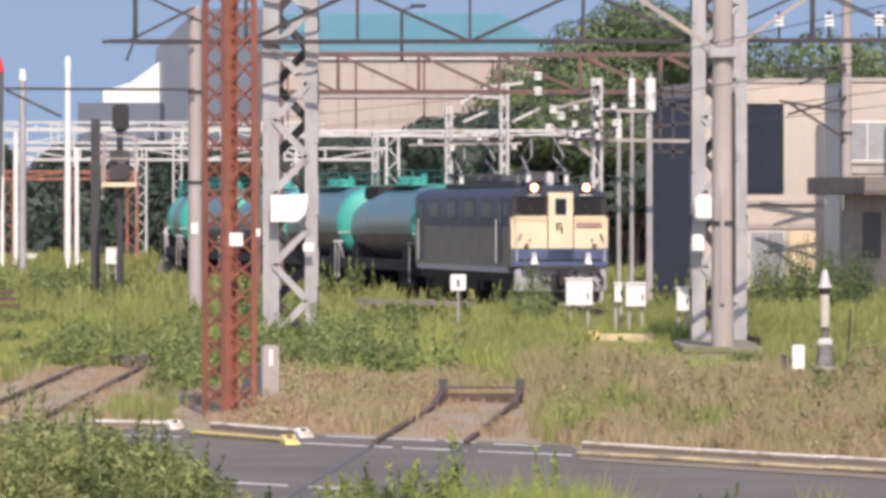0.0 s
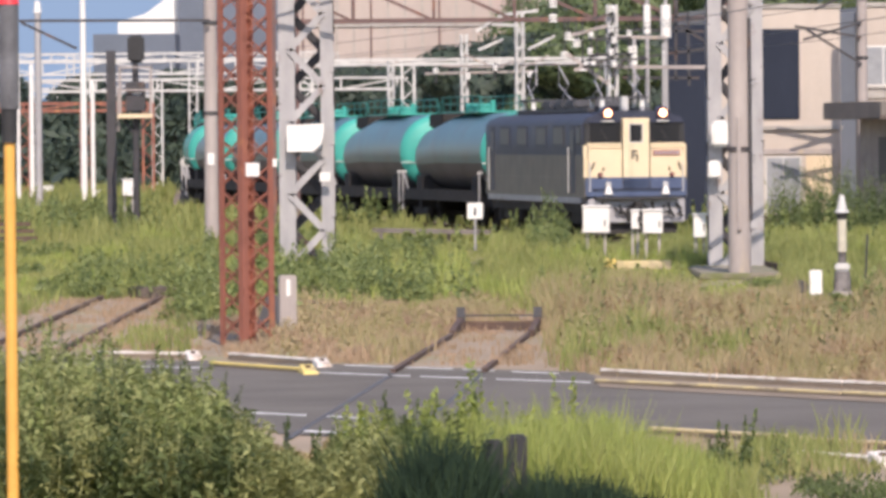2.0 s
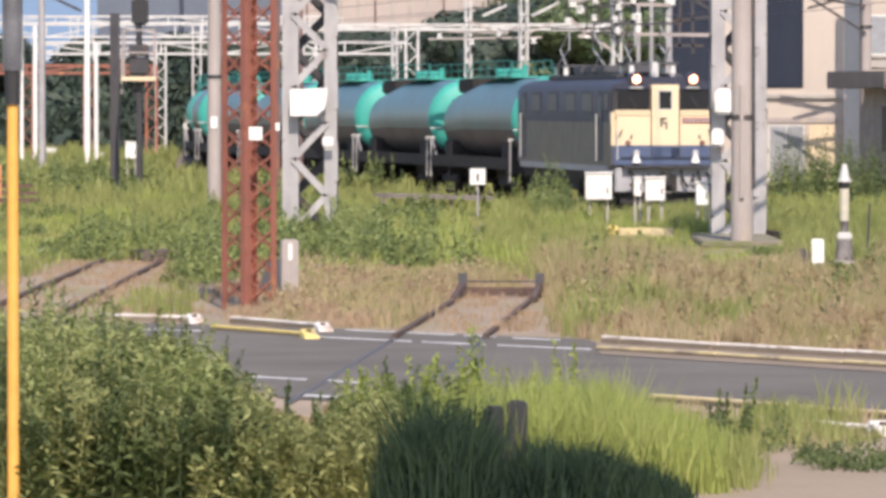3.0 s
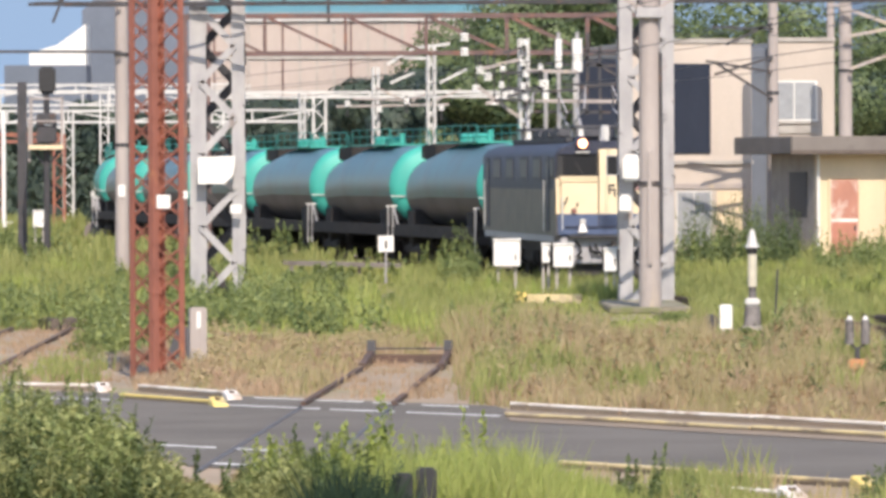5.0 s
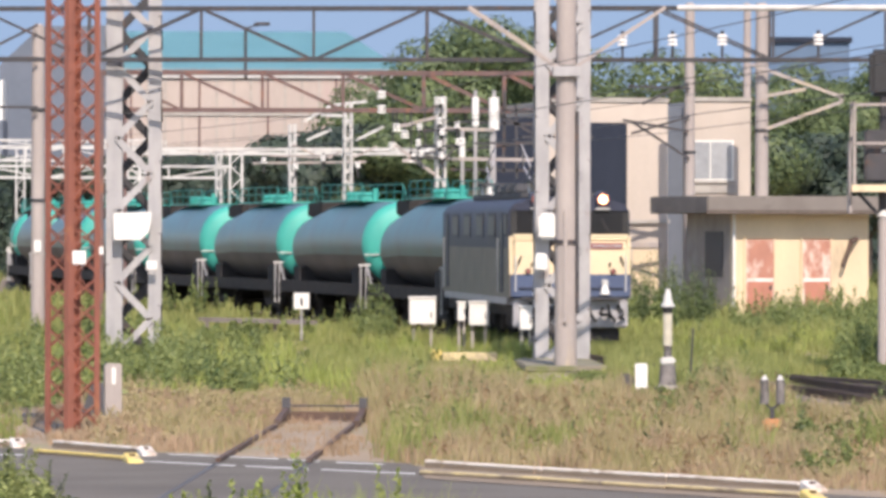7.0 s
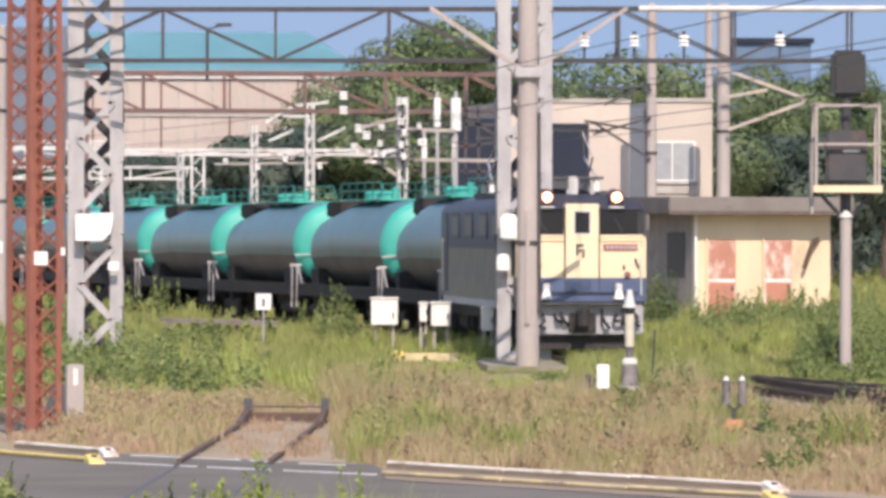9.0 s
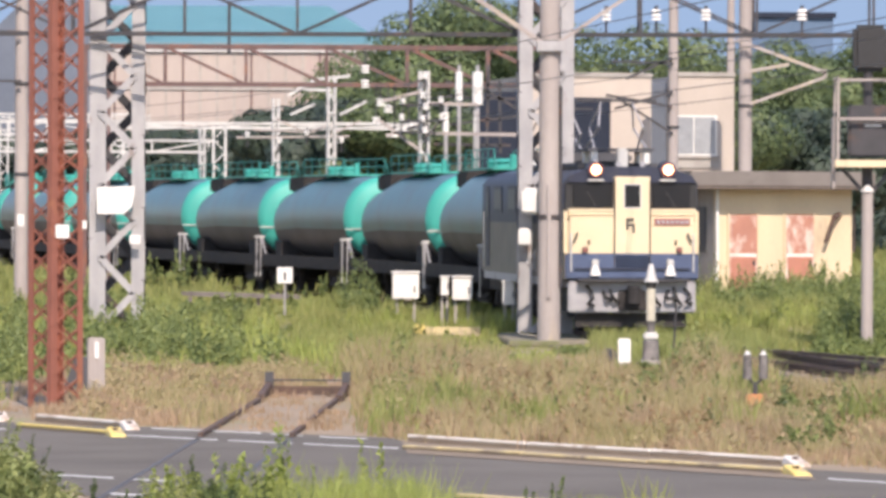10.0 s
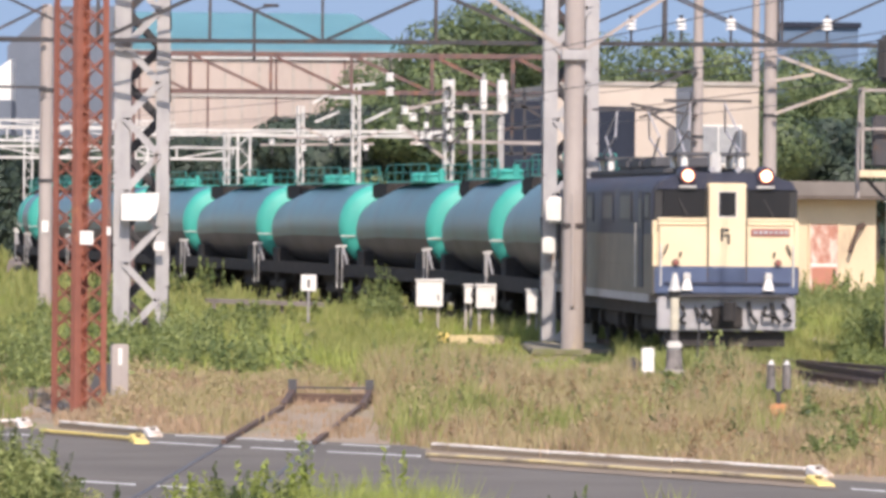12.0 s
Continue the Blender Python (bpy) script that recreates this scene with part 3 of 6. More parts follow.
far_gantry(345, -85, -28, 12.0, 14.2, M_pale, 4.0, "pale steel overhead gantry far down the yard")
far_gantry(420, -92, -5, 6.5, 8.2, M_pale, 4.0, "pale steel overhead gantry far down the yard")
far_gantry(385, -92, -22, 14.5, 15.6, M_pale, 4.0, "pale steel overhead gantry far down the yard")
far_gantry(500, -92, 10, 9.5, 10.8, M_pale, 5.0, "pale steel overhead gantry far down the yard")
far_gantry(270, -88, -55, 5.6, 6.9, M_brown, 3.0, "red-brown overhead gantry far down the yard")


def thin_mast(b, d, rise, w, material, label, group):
    h = EYE.z + rise * d / 1000
    lattice_mast("slim_lattice_mast", pose(b * d / 1000, d, 0, 0, 0, 12), w, w, h, 0.07, material, 0.04, label, "mast", None, group, step=0.5)


thin_mast(1.0, 190, 18.5, 0.24, M_pale, "slim pale lattice mast of the overhead line", "slim masts")
thin_mast(10.8, 180, 22.5, 0.28, M_pale, "slim pale lattice mast of the overhead line", "slim masts")
thin_mast(27.2, 165, 23.5, 0.30, M_pale, "slim pale lattice mast of the overhead line", "slim masts")
thin_mast(-12.0, 210, 14.0, 0.24, M_pale, "slim pale lattice mast of the overhead line", "slim masts")


def concrete_pole(b, d, rise, r0, r1, label, bands=()):
    p = at(b, d)
    h = EYE.z + rise * d / 1000
    t = thing("concrete_pole", Matrix.Translation(p), label, "pole", "concrete poles")
    part("shaft", rod((0, 0, 0), (0, 0, h), r0, r1, 20), M_concrete, t, smooth=True)
    part("cap", rod((0, 0, h), (0, 0, h + 0.05), r1 * 0.9, r1 * 0.6, 20), M_concrete, t)
    for z in bands:
        part("steel_band", rod((0, 0, z), (0, 0, z + 0.09), r0 * 1.06, r0 * 1.06, 20), M_dark, t)
    return t


near_pole = concrete_pole(49.5, 115, 45, 0.235, 0.20, "stout weathered concrete pole in front of a gantry leg", (2.6, 6.15))
part("conduit", rod((0.225, -0.12, 1.2), (0.215, -0.1, 5.3), 0.04), M_dark, near_pole)
part("conduit", rod((-0.02, -0.26, 1.0), (-0.02, -0.25, 3.3), 0.045), M_concrete, near_pole)
for s in (-1, 1):
    part("bracket_arm", bar((0.1 * s, -0.25, 6.15), (2.0 * s, -0.3, 7.42), 0.09, 0.07), M_concrete, near_pole)
    part("bracket_arm", bar((0.1 * s, 0.25, 6.15), (2.0 * s, 0.3, 7.42), 0.09, 0.07), M_concrete, near_pole)
part("bracket_clamp", block(-0.28, 0.28, -0.32, 0.32, 6.0, 6.22, bevel=0.02), M_grey, near_pole)
left_pole = concrete_pole(-43.9, 150, 35.8, 0.19, 0.165, "concrete pole with a small white plate", (3.6, 6.0))
part("label_plate", block(-0.09, 0.09, -0.21, -0.19, 2.27, 2.58), M_white, left_pole, "white plate")
concrete_pole(71.4, 178, 40, 0.18, 0.15, "concrete pole of the overhead line", (5.3,))
concrete_pole(84.2, 178.5, 40, 0.23, 0.20, "concrete pole of the overhead line", (3.4, 6.0))
concrete_pole(81.6, 184, 40, 0.14, 0.12, "concrete pole of the overhead line")
cage_post = concrete_pole(106.0, 112, 2.4, 0.12, 0.115, "short grey post carrying a signal cage")
part("post_cap", rod((0, 0, 3.17), (0, 0, 3.32), 0.15, 0.05, 16), M_pale, cage_post)
for b, d, r, w in ((-66.4, 250, 25.3, 0.15), (-64.8, 255, 9.0, 0.11), (-74.4, 240, 23, 0.16), (-75.6, 262, 12, 0.12), (-78.0, 262, 14, 0.1)):
    p = at(b, d)
    h = EYE.z + r * d / 1000
    t = thing("white_pole", Matrix.Translation(p), "slender white-painted steel pole in the yard", "pole", "white poles")
    part("shaft", rod((0, 0, 0), (0, 0, h), w, w * 0.85, 12), M_white if w != 0.16 else M_grey, t, smooth=True)
    part("insulator", rod((0, 0, h), (0, 0, h + 0.5), w * 1.1, w * 0.7, 10), M_white, t)

# white plates and boxes on the masts
plain("sign_box", prism(bmesh.new(), [(-0.41, -0.31), (0.18, -0.31), (0.36, -0.14), (0.41, 0.1), (0.41, 0.31), (-0.41, 0.27)], -0.1, 0.1), M_white, "white sign box with a cut corner on the gantry leg", "sign", m=Matrix.Translation(at(-27.2, 124.7, 0.5)))
plain("lamp_box", block(-0.19, 0.19, -0.15, 0.15, -0.28, 0.28, bevel=0.06), M_white, "white lamp box on the gantry leg", "lamp box", m=Matrix.Translation(at(46.2, 120.7, 0.5)))
plain("lamp_box", block(-0.13, 0.13, -0.1, 0.1, -0.19, 0.19, bevel=0.04), M_white, "small white lamp box on the gantry leg", "lamp box", m=Matrix.Translation(at(45.1, 120.7, -5.8)))
plain("leg_plate", block(-0.12, 0.12, -0.03, 0.01, -0.1, 0.1, bevel=0.01), M_white, "white plate on the gantry leg", "label", m=Matrix.Translation(at(-23.8, 124.7, -6.5)))

pillar = thing("concrete_post", pose(-2.62, 85.5, 0, 0, 0, 8), "square weathered concrete post with a white stripe", "post")
part("post", block(-0.13, 0.13, -0.12, 0.12, 0, 0.86, bevel=0.02), M_concrete, pillar)
part("stripe", block(-0.03, 0.03, -0.135, -0.121, 0.55, 0.80), M_white, pillar)
plain("steel_plate", block(-0.2, 0.2, -0.05, 0.05, 0, 0.55, bevel=0.02), M_dark, "dark steel plate leaning behind the mast", "plate", m=pose(-2.95, 86.5, 0, -8, 20, 0))


def relay_box(b, d, r0, r1, w, label, legs=True):
    p = at(b, d)
    z0, z1 = EYE.z + r0 * d / 1000, EYE.z + r1 * d / 1000
    t = thing("relay_box", Matrix.Translation(p), label, "relay box", "white relay boxes")
    part("case", block(-w / 2, w / 2, -0.18, 0.18, z0, z1 - 0.05, bevel=0.015), M_white, t)
    part("lid", block(-w / 2 - 0.03, w / 2 + 0.03, -0.21, 0.21, z1 - 0.05, z1, bevel=0.015), M_white, t)
    part("latch", block(w * 0.3, w * 0.3 + 0.03, -0.2, -0.181, z0 + 0.15, z0 + 0.3), M_dark, t)
    for x in (-w / 3, w / 3):
        part("leg", bar((x, 0, 0), (x, 0, z0), 0.06), M_slab, t)


relay_box(24.1, 135, -16.8, -11.9, 0.63, "wide white relay box on legs in the grass")
relay_box(31.0, 134, -16.2, -12.7, 0.18, "narrow white relay box on legs")
relay_box(34.1, 133, -17.0, -12.7, 0.46, "white relay box on rusty legs")
relay_box(42.4, 126, -17.8, -13.5, 0.27, "narrow white relay box beside the gantry leg")
relay_box(-72.8, 280, -9.8, -7.6, 0.5, "small white relay box far down the yard")
relay_box(-67.9, 284, -10.2, -8.8, 0.5, "small white relay box far down the yard")
relay_box(-64.2, 284, -10.4, -8.5, 0.5, "small white relay box far down the yard")
relay_box(-58.6, 200, -9.5, -6.5, 0.4, "small grey-white relay box under the signal")


def marker_sign():
    t = thing("marker_sign", Matrix.Translation(at(2.7, 146)), "small square white sign on a thin pole", "sign")
    part("pole", rod((0, 0, 0), (0, 0, 1.25), 0.03), M_grey, t)
    part("board", block(-0.2, 0.2, -0.04, -0.015, 0.83, 1.25, bevel=0.01), M_white, t)
    part("mark", block(-0.03, 0.03, -0.05, -0.041, 0.92, 1.12), M_dark, t)


marker_sign()

yellow = thing("yellow_beam", Matrix.Translation(at(31.4, 121)), "low yellow-painted guard beam in the grass", "guard beam")
part("beam", block(-0.72, 0.72, -0.12, 0.12, 0.05, 0.26, bevel=0.02), M_kerb_yellow_worn, yellow)
part("end_block", block(-0.72, -0.45, -0.16, 0.16, 0.0, 0.31, bevel=0.04), M_kerb_yellow, yellow)

wp = thing("white_marker", Matrix.Translation(at(62.9, 101)), "short white marker post in the dry grass", "marker post")
part("board", block(-0.11, 0.11, -0.05, 0.05, 0.06, 0.5, bevel=0.015), M_white, wp)
part("foot", block(-0.09, 0.09, -0.06, 0.06, 0.0, 0.06), M_slab, wp)
plain("point_lamp", rod((0, -0.1, 0.2), (0, 0.1, 0.2), 0.13, 0.13, 16), M_dark, "round dark disc lamp low in the grass", "lamp", m=Matrix.Translation(at(60.3, 101)))

ms = thing("marker_post", Matrix.Translation(at(67.6, 101)), "black and white striped marker post with a pointed cap", "marker post")
part("base", rod((0, 0, 0), (0, 0, 0.48), 0.165, 0.14, 14), M_stained_iron, ms)
part("foot_ring", rod((0, 0, 0.02), (0, 0, 0.12), 0.19, 0.18, 14), M_slab, ms)
part("collar", block(-0.13, 0.13, -0.13, 0.13, 0.48, 0.62, bevel=0.03), M_pale, ms)
part("lower_band", rod((0, 0, 0.62), (0, 0, 0.82), 0.07, 0.07, 14), M_stained_iron, ms)
part("tube", rod((0, 0, 0.82), (0, 0, 1.40), 0.082, 0.082, 14), M_aged_cream, ms)
part("upper_band", rod((0, 0, 1.40), (0, 0, 1.52), 0.078, 0.115, 14), M_rubber, ms)
part("hood", rod((0, 0, 1.52), (0, 0, 1.57), 0.13, 0.12, 14), M_pale, ms)
part("cap", rod((0, 0, 1.57), (0, 0, 1.84), 0.10, 0.04, 14), M_pale, ms)
plain("steel_stake", rod((0, 0, 0), (0.06, 0, 1.15), 0.018), M_dark, "thin dark steel stake in the weeds", "stake", m=Matrix.Translation(at(71.5, 100)))

pl = thing("point_indicator", Matrix.Translation(at(86.2, 79)), "twin grey indicator lamps over an orange box", "indicator")
part("post", bar((0, 0, 0), (0, 0, 0.42), 0.06), M_dark, pl)
part("orange_box", block(-0.14, 0.14, -0.08, 0.08, 0.04, 0.25, bevel=0.02), M_orange, pl)
for x in (-0.11, 0.11):
    part("bracket", bar((0, 0, 0.38), (x, 0, 0.48), 0.03), M_dark, pl)
    part("lamp", rod((x, 0, 0.46), (x, 0, 0.8), 0.065, 0.06, 12), M_stained_iron, pl)
    part("lamp_cap", rod((x, 0, 0.8), (x, 0, 0.86), 0.05, 0.02, 12), M_pale, pl)

trough = thing("track_edging", Matrix(), "dark raised track edging of old rails on pale ledges", "track edging")
E0, E1 = Vector((9.05, 106.0, 0)), Vector((12.4, 82.0, 0))
for k in range(14):
    a, b = E0.lerp(E1, k / 14), E0.lerp(E1, (k + 0.985) / 14)
    h = 0.14 + 0.016 * k
    out = 0.22 + 0.09 * k
    part("edging_board", bar(a + Vector((0, 0, h / 2)), b + Vector((0, 0, h / 2)), 0.12, h), M_sleeper, trough)
    part("top_rail", bar(a + Vector((0.1, 0, h + 0.04)), b + Vector((0.1, 0, h + 0.045)), 0.09, 0.07), M_rail, trough)
    part("ledge", bar(a + Vector((-out, -0.1, 0.03)), b + Vector((-out - 0.09, -0.1, 0.03)), 0.14, 0.07), M_verge, trough)
    part("bed", bar(a + Vector((-out / 2, -0.05, 0.012)), b + Vector((-out / 2, -0.05, 0.012)), out, 0.05), M_sleeper, trough)

# the warning pole close to the road
wpole = thing("warning_pole", Matrix.Translation(at(-79.6, 40)), "orange-yellow pole with a smoky tube and red tip", "pole")
part("shaft", rod((0, 0, 0), (0, 0, 2.92), 0.045, 0.04, 14), M_yellow, wpole, smooth=True)
part("joint", rod((0, 0, 2.9), (0, 0, 3.14), 0.055, 0.06, 14), M_rubber, wpole)
part("tube", rod((0, 0, 3.14), (0, 0, 3.88), 0.07, 0.075, 16), M_smoke, wpole, smooth=True)
part("tip", rod((0, 0, 3.88), (0, 0, 3.98), 0.082, 0.06, 16), M_red, wpole)
part("tip_knob", rod((0, 0, 3.98), (0, 0, 4.05), 0.04, 0.01, 12), M_red, wpole)

tw = thing("cabinet_post", Matrix.Translation(at(7.6, 42)), "dark twin-fronted steel box among the weeds", "equipment box")
part("box_half", block(-0.165, -0.01, -0.08, 0.08, 0, 0.66, bevel=0.02), M_rubber, tw)
part("box_half", block(0.01, 0.165, -0.08, 0.08, 0, 0.70, bevel=0.02), M_rubber, tw)
part("plinth", block(-0.18, 0.18, -0.1, 0.1, -0.05, 0.05), M_slab, tw)


# signals in cages, seen from behind
def signal_cage(b, d, z0, w, h, label, post=True):
    p = at(b, d)
    t = thing("signal", Matrix.Translation(p), label, "railway signal", "caged signals")
    for x in (-w / 2, w / 2):
        for y in (-0.35, 0.35):
            part("cage_post", bar((x, y, z0), (x, y, z0 + h * 0.62), 0.05), M_concrete, t)
    for z in (z0 + 0.03, z0 + h * 0.32, z0 + h * 0.6):
        for y in (-0.35, 0.35):
            part("cage_rail", bar((-w / 2, y, z), (w / 2, y, z), 0.05), M_concrete, t)
    part("platform", block(-w / 2 - 0.05, w / 2 + 0.05, -0.4, 0.4, z0 - 0.06, z0), M_concrete, t)
    part("lamp_case", block(-w * 0.32, w * 0.32, -0.2, 0.15, z0 + 0.12, z0 + h * 0.42, bevel=0.04), M_dark, t)
    part("head", block(-w * 0.24, w * 0.3, -0.2, 0.2, z0 + h * 0.66, z0 + h, bevel=0.08), M_rubber, t)
    part("neck", rod((0, 0, z0 + h * 0.4), (0, 0, z0 + h * 0.7), 0.1), M_dark, t)
    part("post", rod((0, 0.05, 3.1 if post else 0), (0, 0.05, z0), 0.11), M_dark, t)
    for s in (-1, 1):
        part("brace", bar((0.1 * s, 0, z0 - 0.55), (w * 0.45 * s, 0, z0 - 0.05), 0.07), M_dark, t)
        part("side_rail", bar((w / 2 * s, -0.35, z0 + h * 0.6), (w / 2 * s, 0.35, z0 + h * 0.6), 0.05), M_concrete, t)
    part("toe_board", block(-w / 2 - 0.06, w / 2 + 0.06, -0.43, -0.40, z0 - 0.08, z0 + 0.06), M_cream_wall, t)
    part("case_label", block(-w * 0.06, w * 0.2, -0.21, -0.201, z0 + h * 0.26, z0 + h * 0.28), M_pale, t)
    part("ladder", bar((-w / 2 - 0.06, 0, z0 - 0.5), (-w / 2 - 0.06, 0, z0 + 0.9), 0.06, 0.3), M_concrete, t)


signal_cage(106.0, 112, 3.74, 1.25, 2.75, "yard signal in a rusty cage seen from behind")
signal_cage(-57.2, 183, 3.75, 1.0, 2.6, "distant yard signal on a platform seen from behind", False)
plain("dark_post", bar((0, 0, 0), (0, 0, 5.9), 0.3, 0.3), M_dark, "dark steel post beside the distant signal", "post", m=Matrix.Translation(at(-61.5, 186)))

guard = thing("guard_rail", Matrix(), "low weathered concrete guard rail beside the running line", "guard rail")
part("rail", bar(at(-15.5, 158) + Vector((0, 0, 0.37)), at(5.5, 157) + Vector((0, 0, 0.30)), 0.12, 0.13), M_roof_slab, guard)
for b in (-14, -8, -2, 4):
    p = at(b, 157.5)
    part("post", bar(p, p + Vector((0, 0, 0.3)), 0.1), M_roof_slab, guard)

fence = thing("orange_fence", Matrix.Translation(at(-86.5, 160)), "orange stake fence beside the far track", "fence")
for k in range(12):
    part("stake", bar((-0.9 + k * 0.15, 0, 0), (-0.9 + k * 0.15, 0, random.uniform(1.0, 1.25)), 0.07, 0.04), M_orange, fence)
part("rail", bar((-0.95, -0.03, 0.8), (0.85, -0.03, 0.8), 0.06, 0.04), M_orange, fence)
pile = thing("rail_pile", Matrix.Translation(at(-77.0, 160)), "stack of dark rusty rails lying in the grass", "rail pile")
for k in range(3):
    part("rail", bar((-1.6, k * 0.05, 0.2 + k * 0.2), (0.35 - k * 0.1, k * 0.05, 0.2 + k * 0.2), 0.1, 0.1), M_rail, pile)
    part("spacer", bar((-1.2, -0.1, 0.08 + k * 0.2), (-1.2, 0.2, 0.08 + k * 0.2), 0.1, 0.12), M_sleeper, pile)
part("spacer", bar((0.0, -0.1, 0.08), (0.0, 0.2, 0.08), 0.1, 0.16), M_sleeper, pile)


# ---- buildings ----
def wall_window(parent, x0, x1, y, z0, z1, frame_mat, mullions=1, depth=0.12, sill=True):
    w = part("window", block(x0 - 0.05, x1 + 0.05, y - 0.02, y + depth, z0 - 0.05, z1 + 0.05), frame_mat, parent)
    n = mullions + 1
    for i in range(n):
        a, b = x0 + (x1 - x0) * i / n + 0.02, x0 + (x1 - x0) * (i + 1) / n - 0.02
        part("pane", block(a, b, y - 0.035, y - 0.021, z0, z1), M_win, w)
    if sill:
        part("sill", block(x0 - 0.1, x1 + 0.1, y - 0.12, y - 0.02, z0 - 0.14, z0 - 0.05), M_slab, w)


def office():
    d = 182.0
    t = thing("office_building", pose(9.05, d, 0, 0, 0, 8), "two-storey beige rendered yard building with a dark side", "building")
    part("side_wall", block(-2.36, -1.06, -0.2, 0.7, 0, 6.5), M_navy, t, "dark blue side")
    part("front_wall", block(-1.05, 3.3, 0, 6, 0, 7.0), M_wall, t)
    part("parapet", block(-1.1, 3.35, -0.05, 0.25, 7.0, 7.16, bevel=0.02), M_slab, t)
    # A cast shadow on the front wall, built as a thin dark panel.
    part("shutter", block(0.55, 1.95, -0.06, -0.002, 3.45, 6.35, bevel=0.02), M_navy, t, "shadow on the wall, made as a dark blue panel")
    # Slate colour puts the recess's shade into the beige wall.
    part("recess_wall", block(3.3, 4.0, 0.9, 6, 0, 6.9), M_gable, t)
    part("wing_wall", block(4.0, 6.1, 0.3, 6, 0, 7.05), M_wall, t)
    part("wing_parapet", block(3.95, 6.15, 0.24, 0.55, 7.05, 7.2, bevel=0.02), M_slab, t)
    wall_window(t, 4.05, 5.5, 0.3, 4.55, 5.75, M_white)
    part("window_apron", block(4.0, 5.62, 0.24, 0.297, 4.1, 4.36), M_slab, t)
    wall_window(t, 0.85, 1.95, 0.0, 0.5, 2.2, M_pale, 1)
    part("door_frame", block(0.62, 3.1, -0.05, -0.003, 2.32, 2.48), M_concrete, t)
    part("door_frame", block(0.62, 0.75, -0.05, -0.003, 0.0, 2.32), M_concrete, t)
    part("door", block(2.15, 3.0, -0.04, -0.004, 0.05, 2.25), M_cream_wall, t)
    part("ledge", block(-1.1, 3.35, -0.12, -0.003, 3.1, 3.22), M_slab, t)


office()


def shed():
    d = 172.0
    t = thing("tool_shed", pose(13.6, d, 0, 0, 0, 14), "flat-roofed cream shed with two peeling rust-red doors", "shed")
    part("front_wall", block(0.0, 4.4, 0, 0.2, 0, 3.4), M_cream_wall, t)
    # Grey instead of the front's cream, to paint in the side's shade.
    part("side_wall", block(-0.003, 0.2, 0.2, 4.5, 0, 3.4), M_slab, t)
    part("side_window", block(-0.03, -0.004, 0.9, 2.6, 1.45, 2.85), M_side_glass, t)
    part("rear_wall", block(0.2, 4.4, 4.3, 4.5, 0, 3.4), M_cream_wall, t)
    part("end_wall", block(4.2, 4.4, 0.2, 4.3, 0, 3.4), M_cream_wall, t)
    part("roof", block(-1.05, 4.9, -0.75, 5.0, 3.4, 3.93, bevel=0.03), M_roof_slab, t, "stained concrete slab roof")
    part("fascia", block(-1.08, 4.93, -0.78, -0.752, 3.38, 3.5), M_sleeper, t)
    for x in (0.42, 2.25):
        dr = part("door", block(x, x + 0.9, -0.05, -0.003, 0.1, 2.6, bevel=0.01), M_rust_door, t, "peeling rust-red door")
        part("door_frame", block(x - 0.06, x, -0.06, -0.003, 0.0, 2.66), M_cream_wall, dr)
        part("door_frame", block(x + 0.9, x + 0.96, -0.06, -0.003, 0.0, 2.66), M_cream_wall, dr)
        part("door_frame", block(x - 0.06, x + 0.96, -0.06, -0.003, 2.66, 2.74), M_cream_wall, dr)
        part("kick_panel", block(x + 0.06, x + 0.84, -0.062, -0.051, 0.2, 1.32, bevel=0.004), M_rust_panel, dr, "rust-red lower panel")
        part("rail", block(x + 0.03, x + 0.87, -0.058, -0.051, 1.32, 1.42), M_kerb_white, dr)
        part("handle", block(x + 0.75, x + 0.82, -0.09, -0.05, 1.05, 1.2), M_dark, dr)
    part("corner_pipe", rod((0.02, -0.08, 0), (0.02, -0.08, 3.4), 0.05), M_white, t)
    pipe = part("vent_pipe", rod((3.45, -0.25, 1.75), (3.72, -0.3, 2.55), 0.065, 0.065), M_rail, t, "rusty bent vent pipe")
    part("elbow", rod((3.70, -0.3, 2.52), (3.98, -0.05, 2.62), 0.085, 0.08), M_rail, pipe)


shed()


def warehouse():
    d = 470.0
    t = thing("warehouse", pose(-13.6, d, 0, 0, 0, 0), "large warehouse with pinkish sheet walls and a teal roof", "warehouse")
    L, W, e, r = 22.8, 20.0, 16.2, 20.0
    part("long_wall", block(0, L, 0, 0.3, 0, e), M_panel, t)
    # The gable's shade is painted in: slate against the pinkish long wall.
    part("gable_wall", prism(bmesh.new(), [(-10.3, 0), (-0.01, 0), (-0.01, 19.8), (-6.8, 19.7), (-10.3, 16.4)], 0.1, 12.0), M_gable, t)
    bm = bmesh.new()
    v = [bm.verts.new(p) for p in ((-0.6, -0.3, e - 0.1), (L + 0.6, -0.3, e - 0.1), (L - 4.2, W, r), (-0.6, W, r))]
    bm.faces.new(v)
    bmesh.ops.solidify(bm, geom=bm.faces[:], thickness=0.25)
    part("roof", bm, M_teal, t, "teal sheet roof")
    part("eave", block(-0.6, L + 0.6, -0.28, -0.125, e - 0.75, e - 0.15), M_pale, t)
    for k in range(16):
        x = 0.6 + k * 1.42
        part("wall_rib", block(x, x + 0.16, -0.12, -0.003, 0, e - 0.8), M_brown_dark if k % 4 == 0 else M_slab, t)
    part("girt", block(0, L, -0.14, -0.121, 12.3, 12.6), M_slab, t)


warehouse()
lo = thing("low_building", pose(-25.4, 455, 0), "low grey factory roof with a white gable behind", "building")
part("wall", block(-4.0, 2.6, 0, 8, 0, 11.6), M_gable, lo)
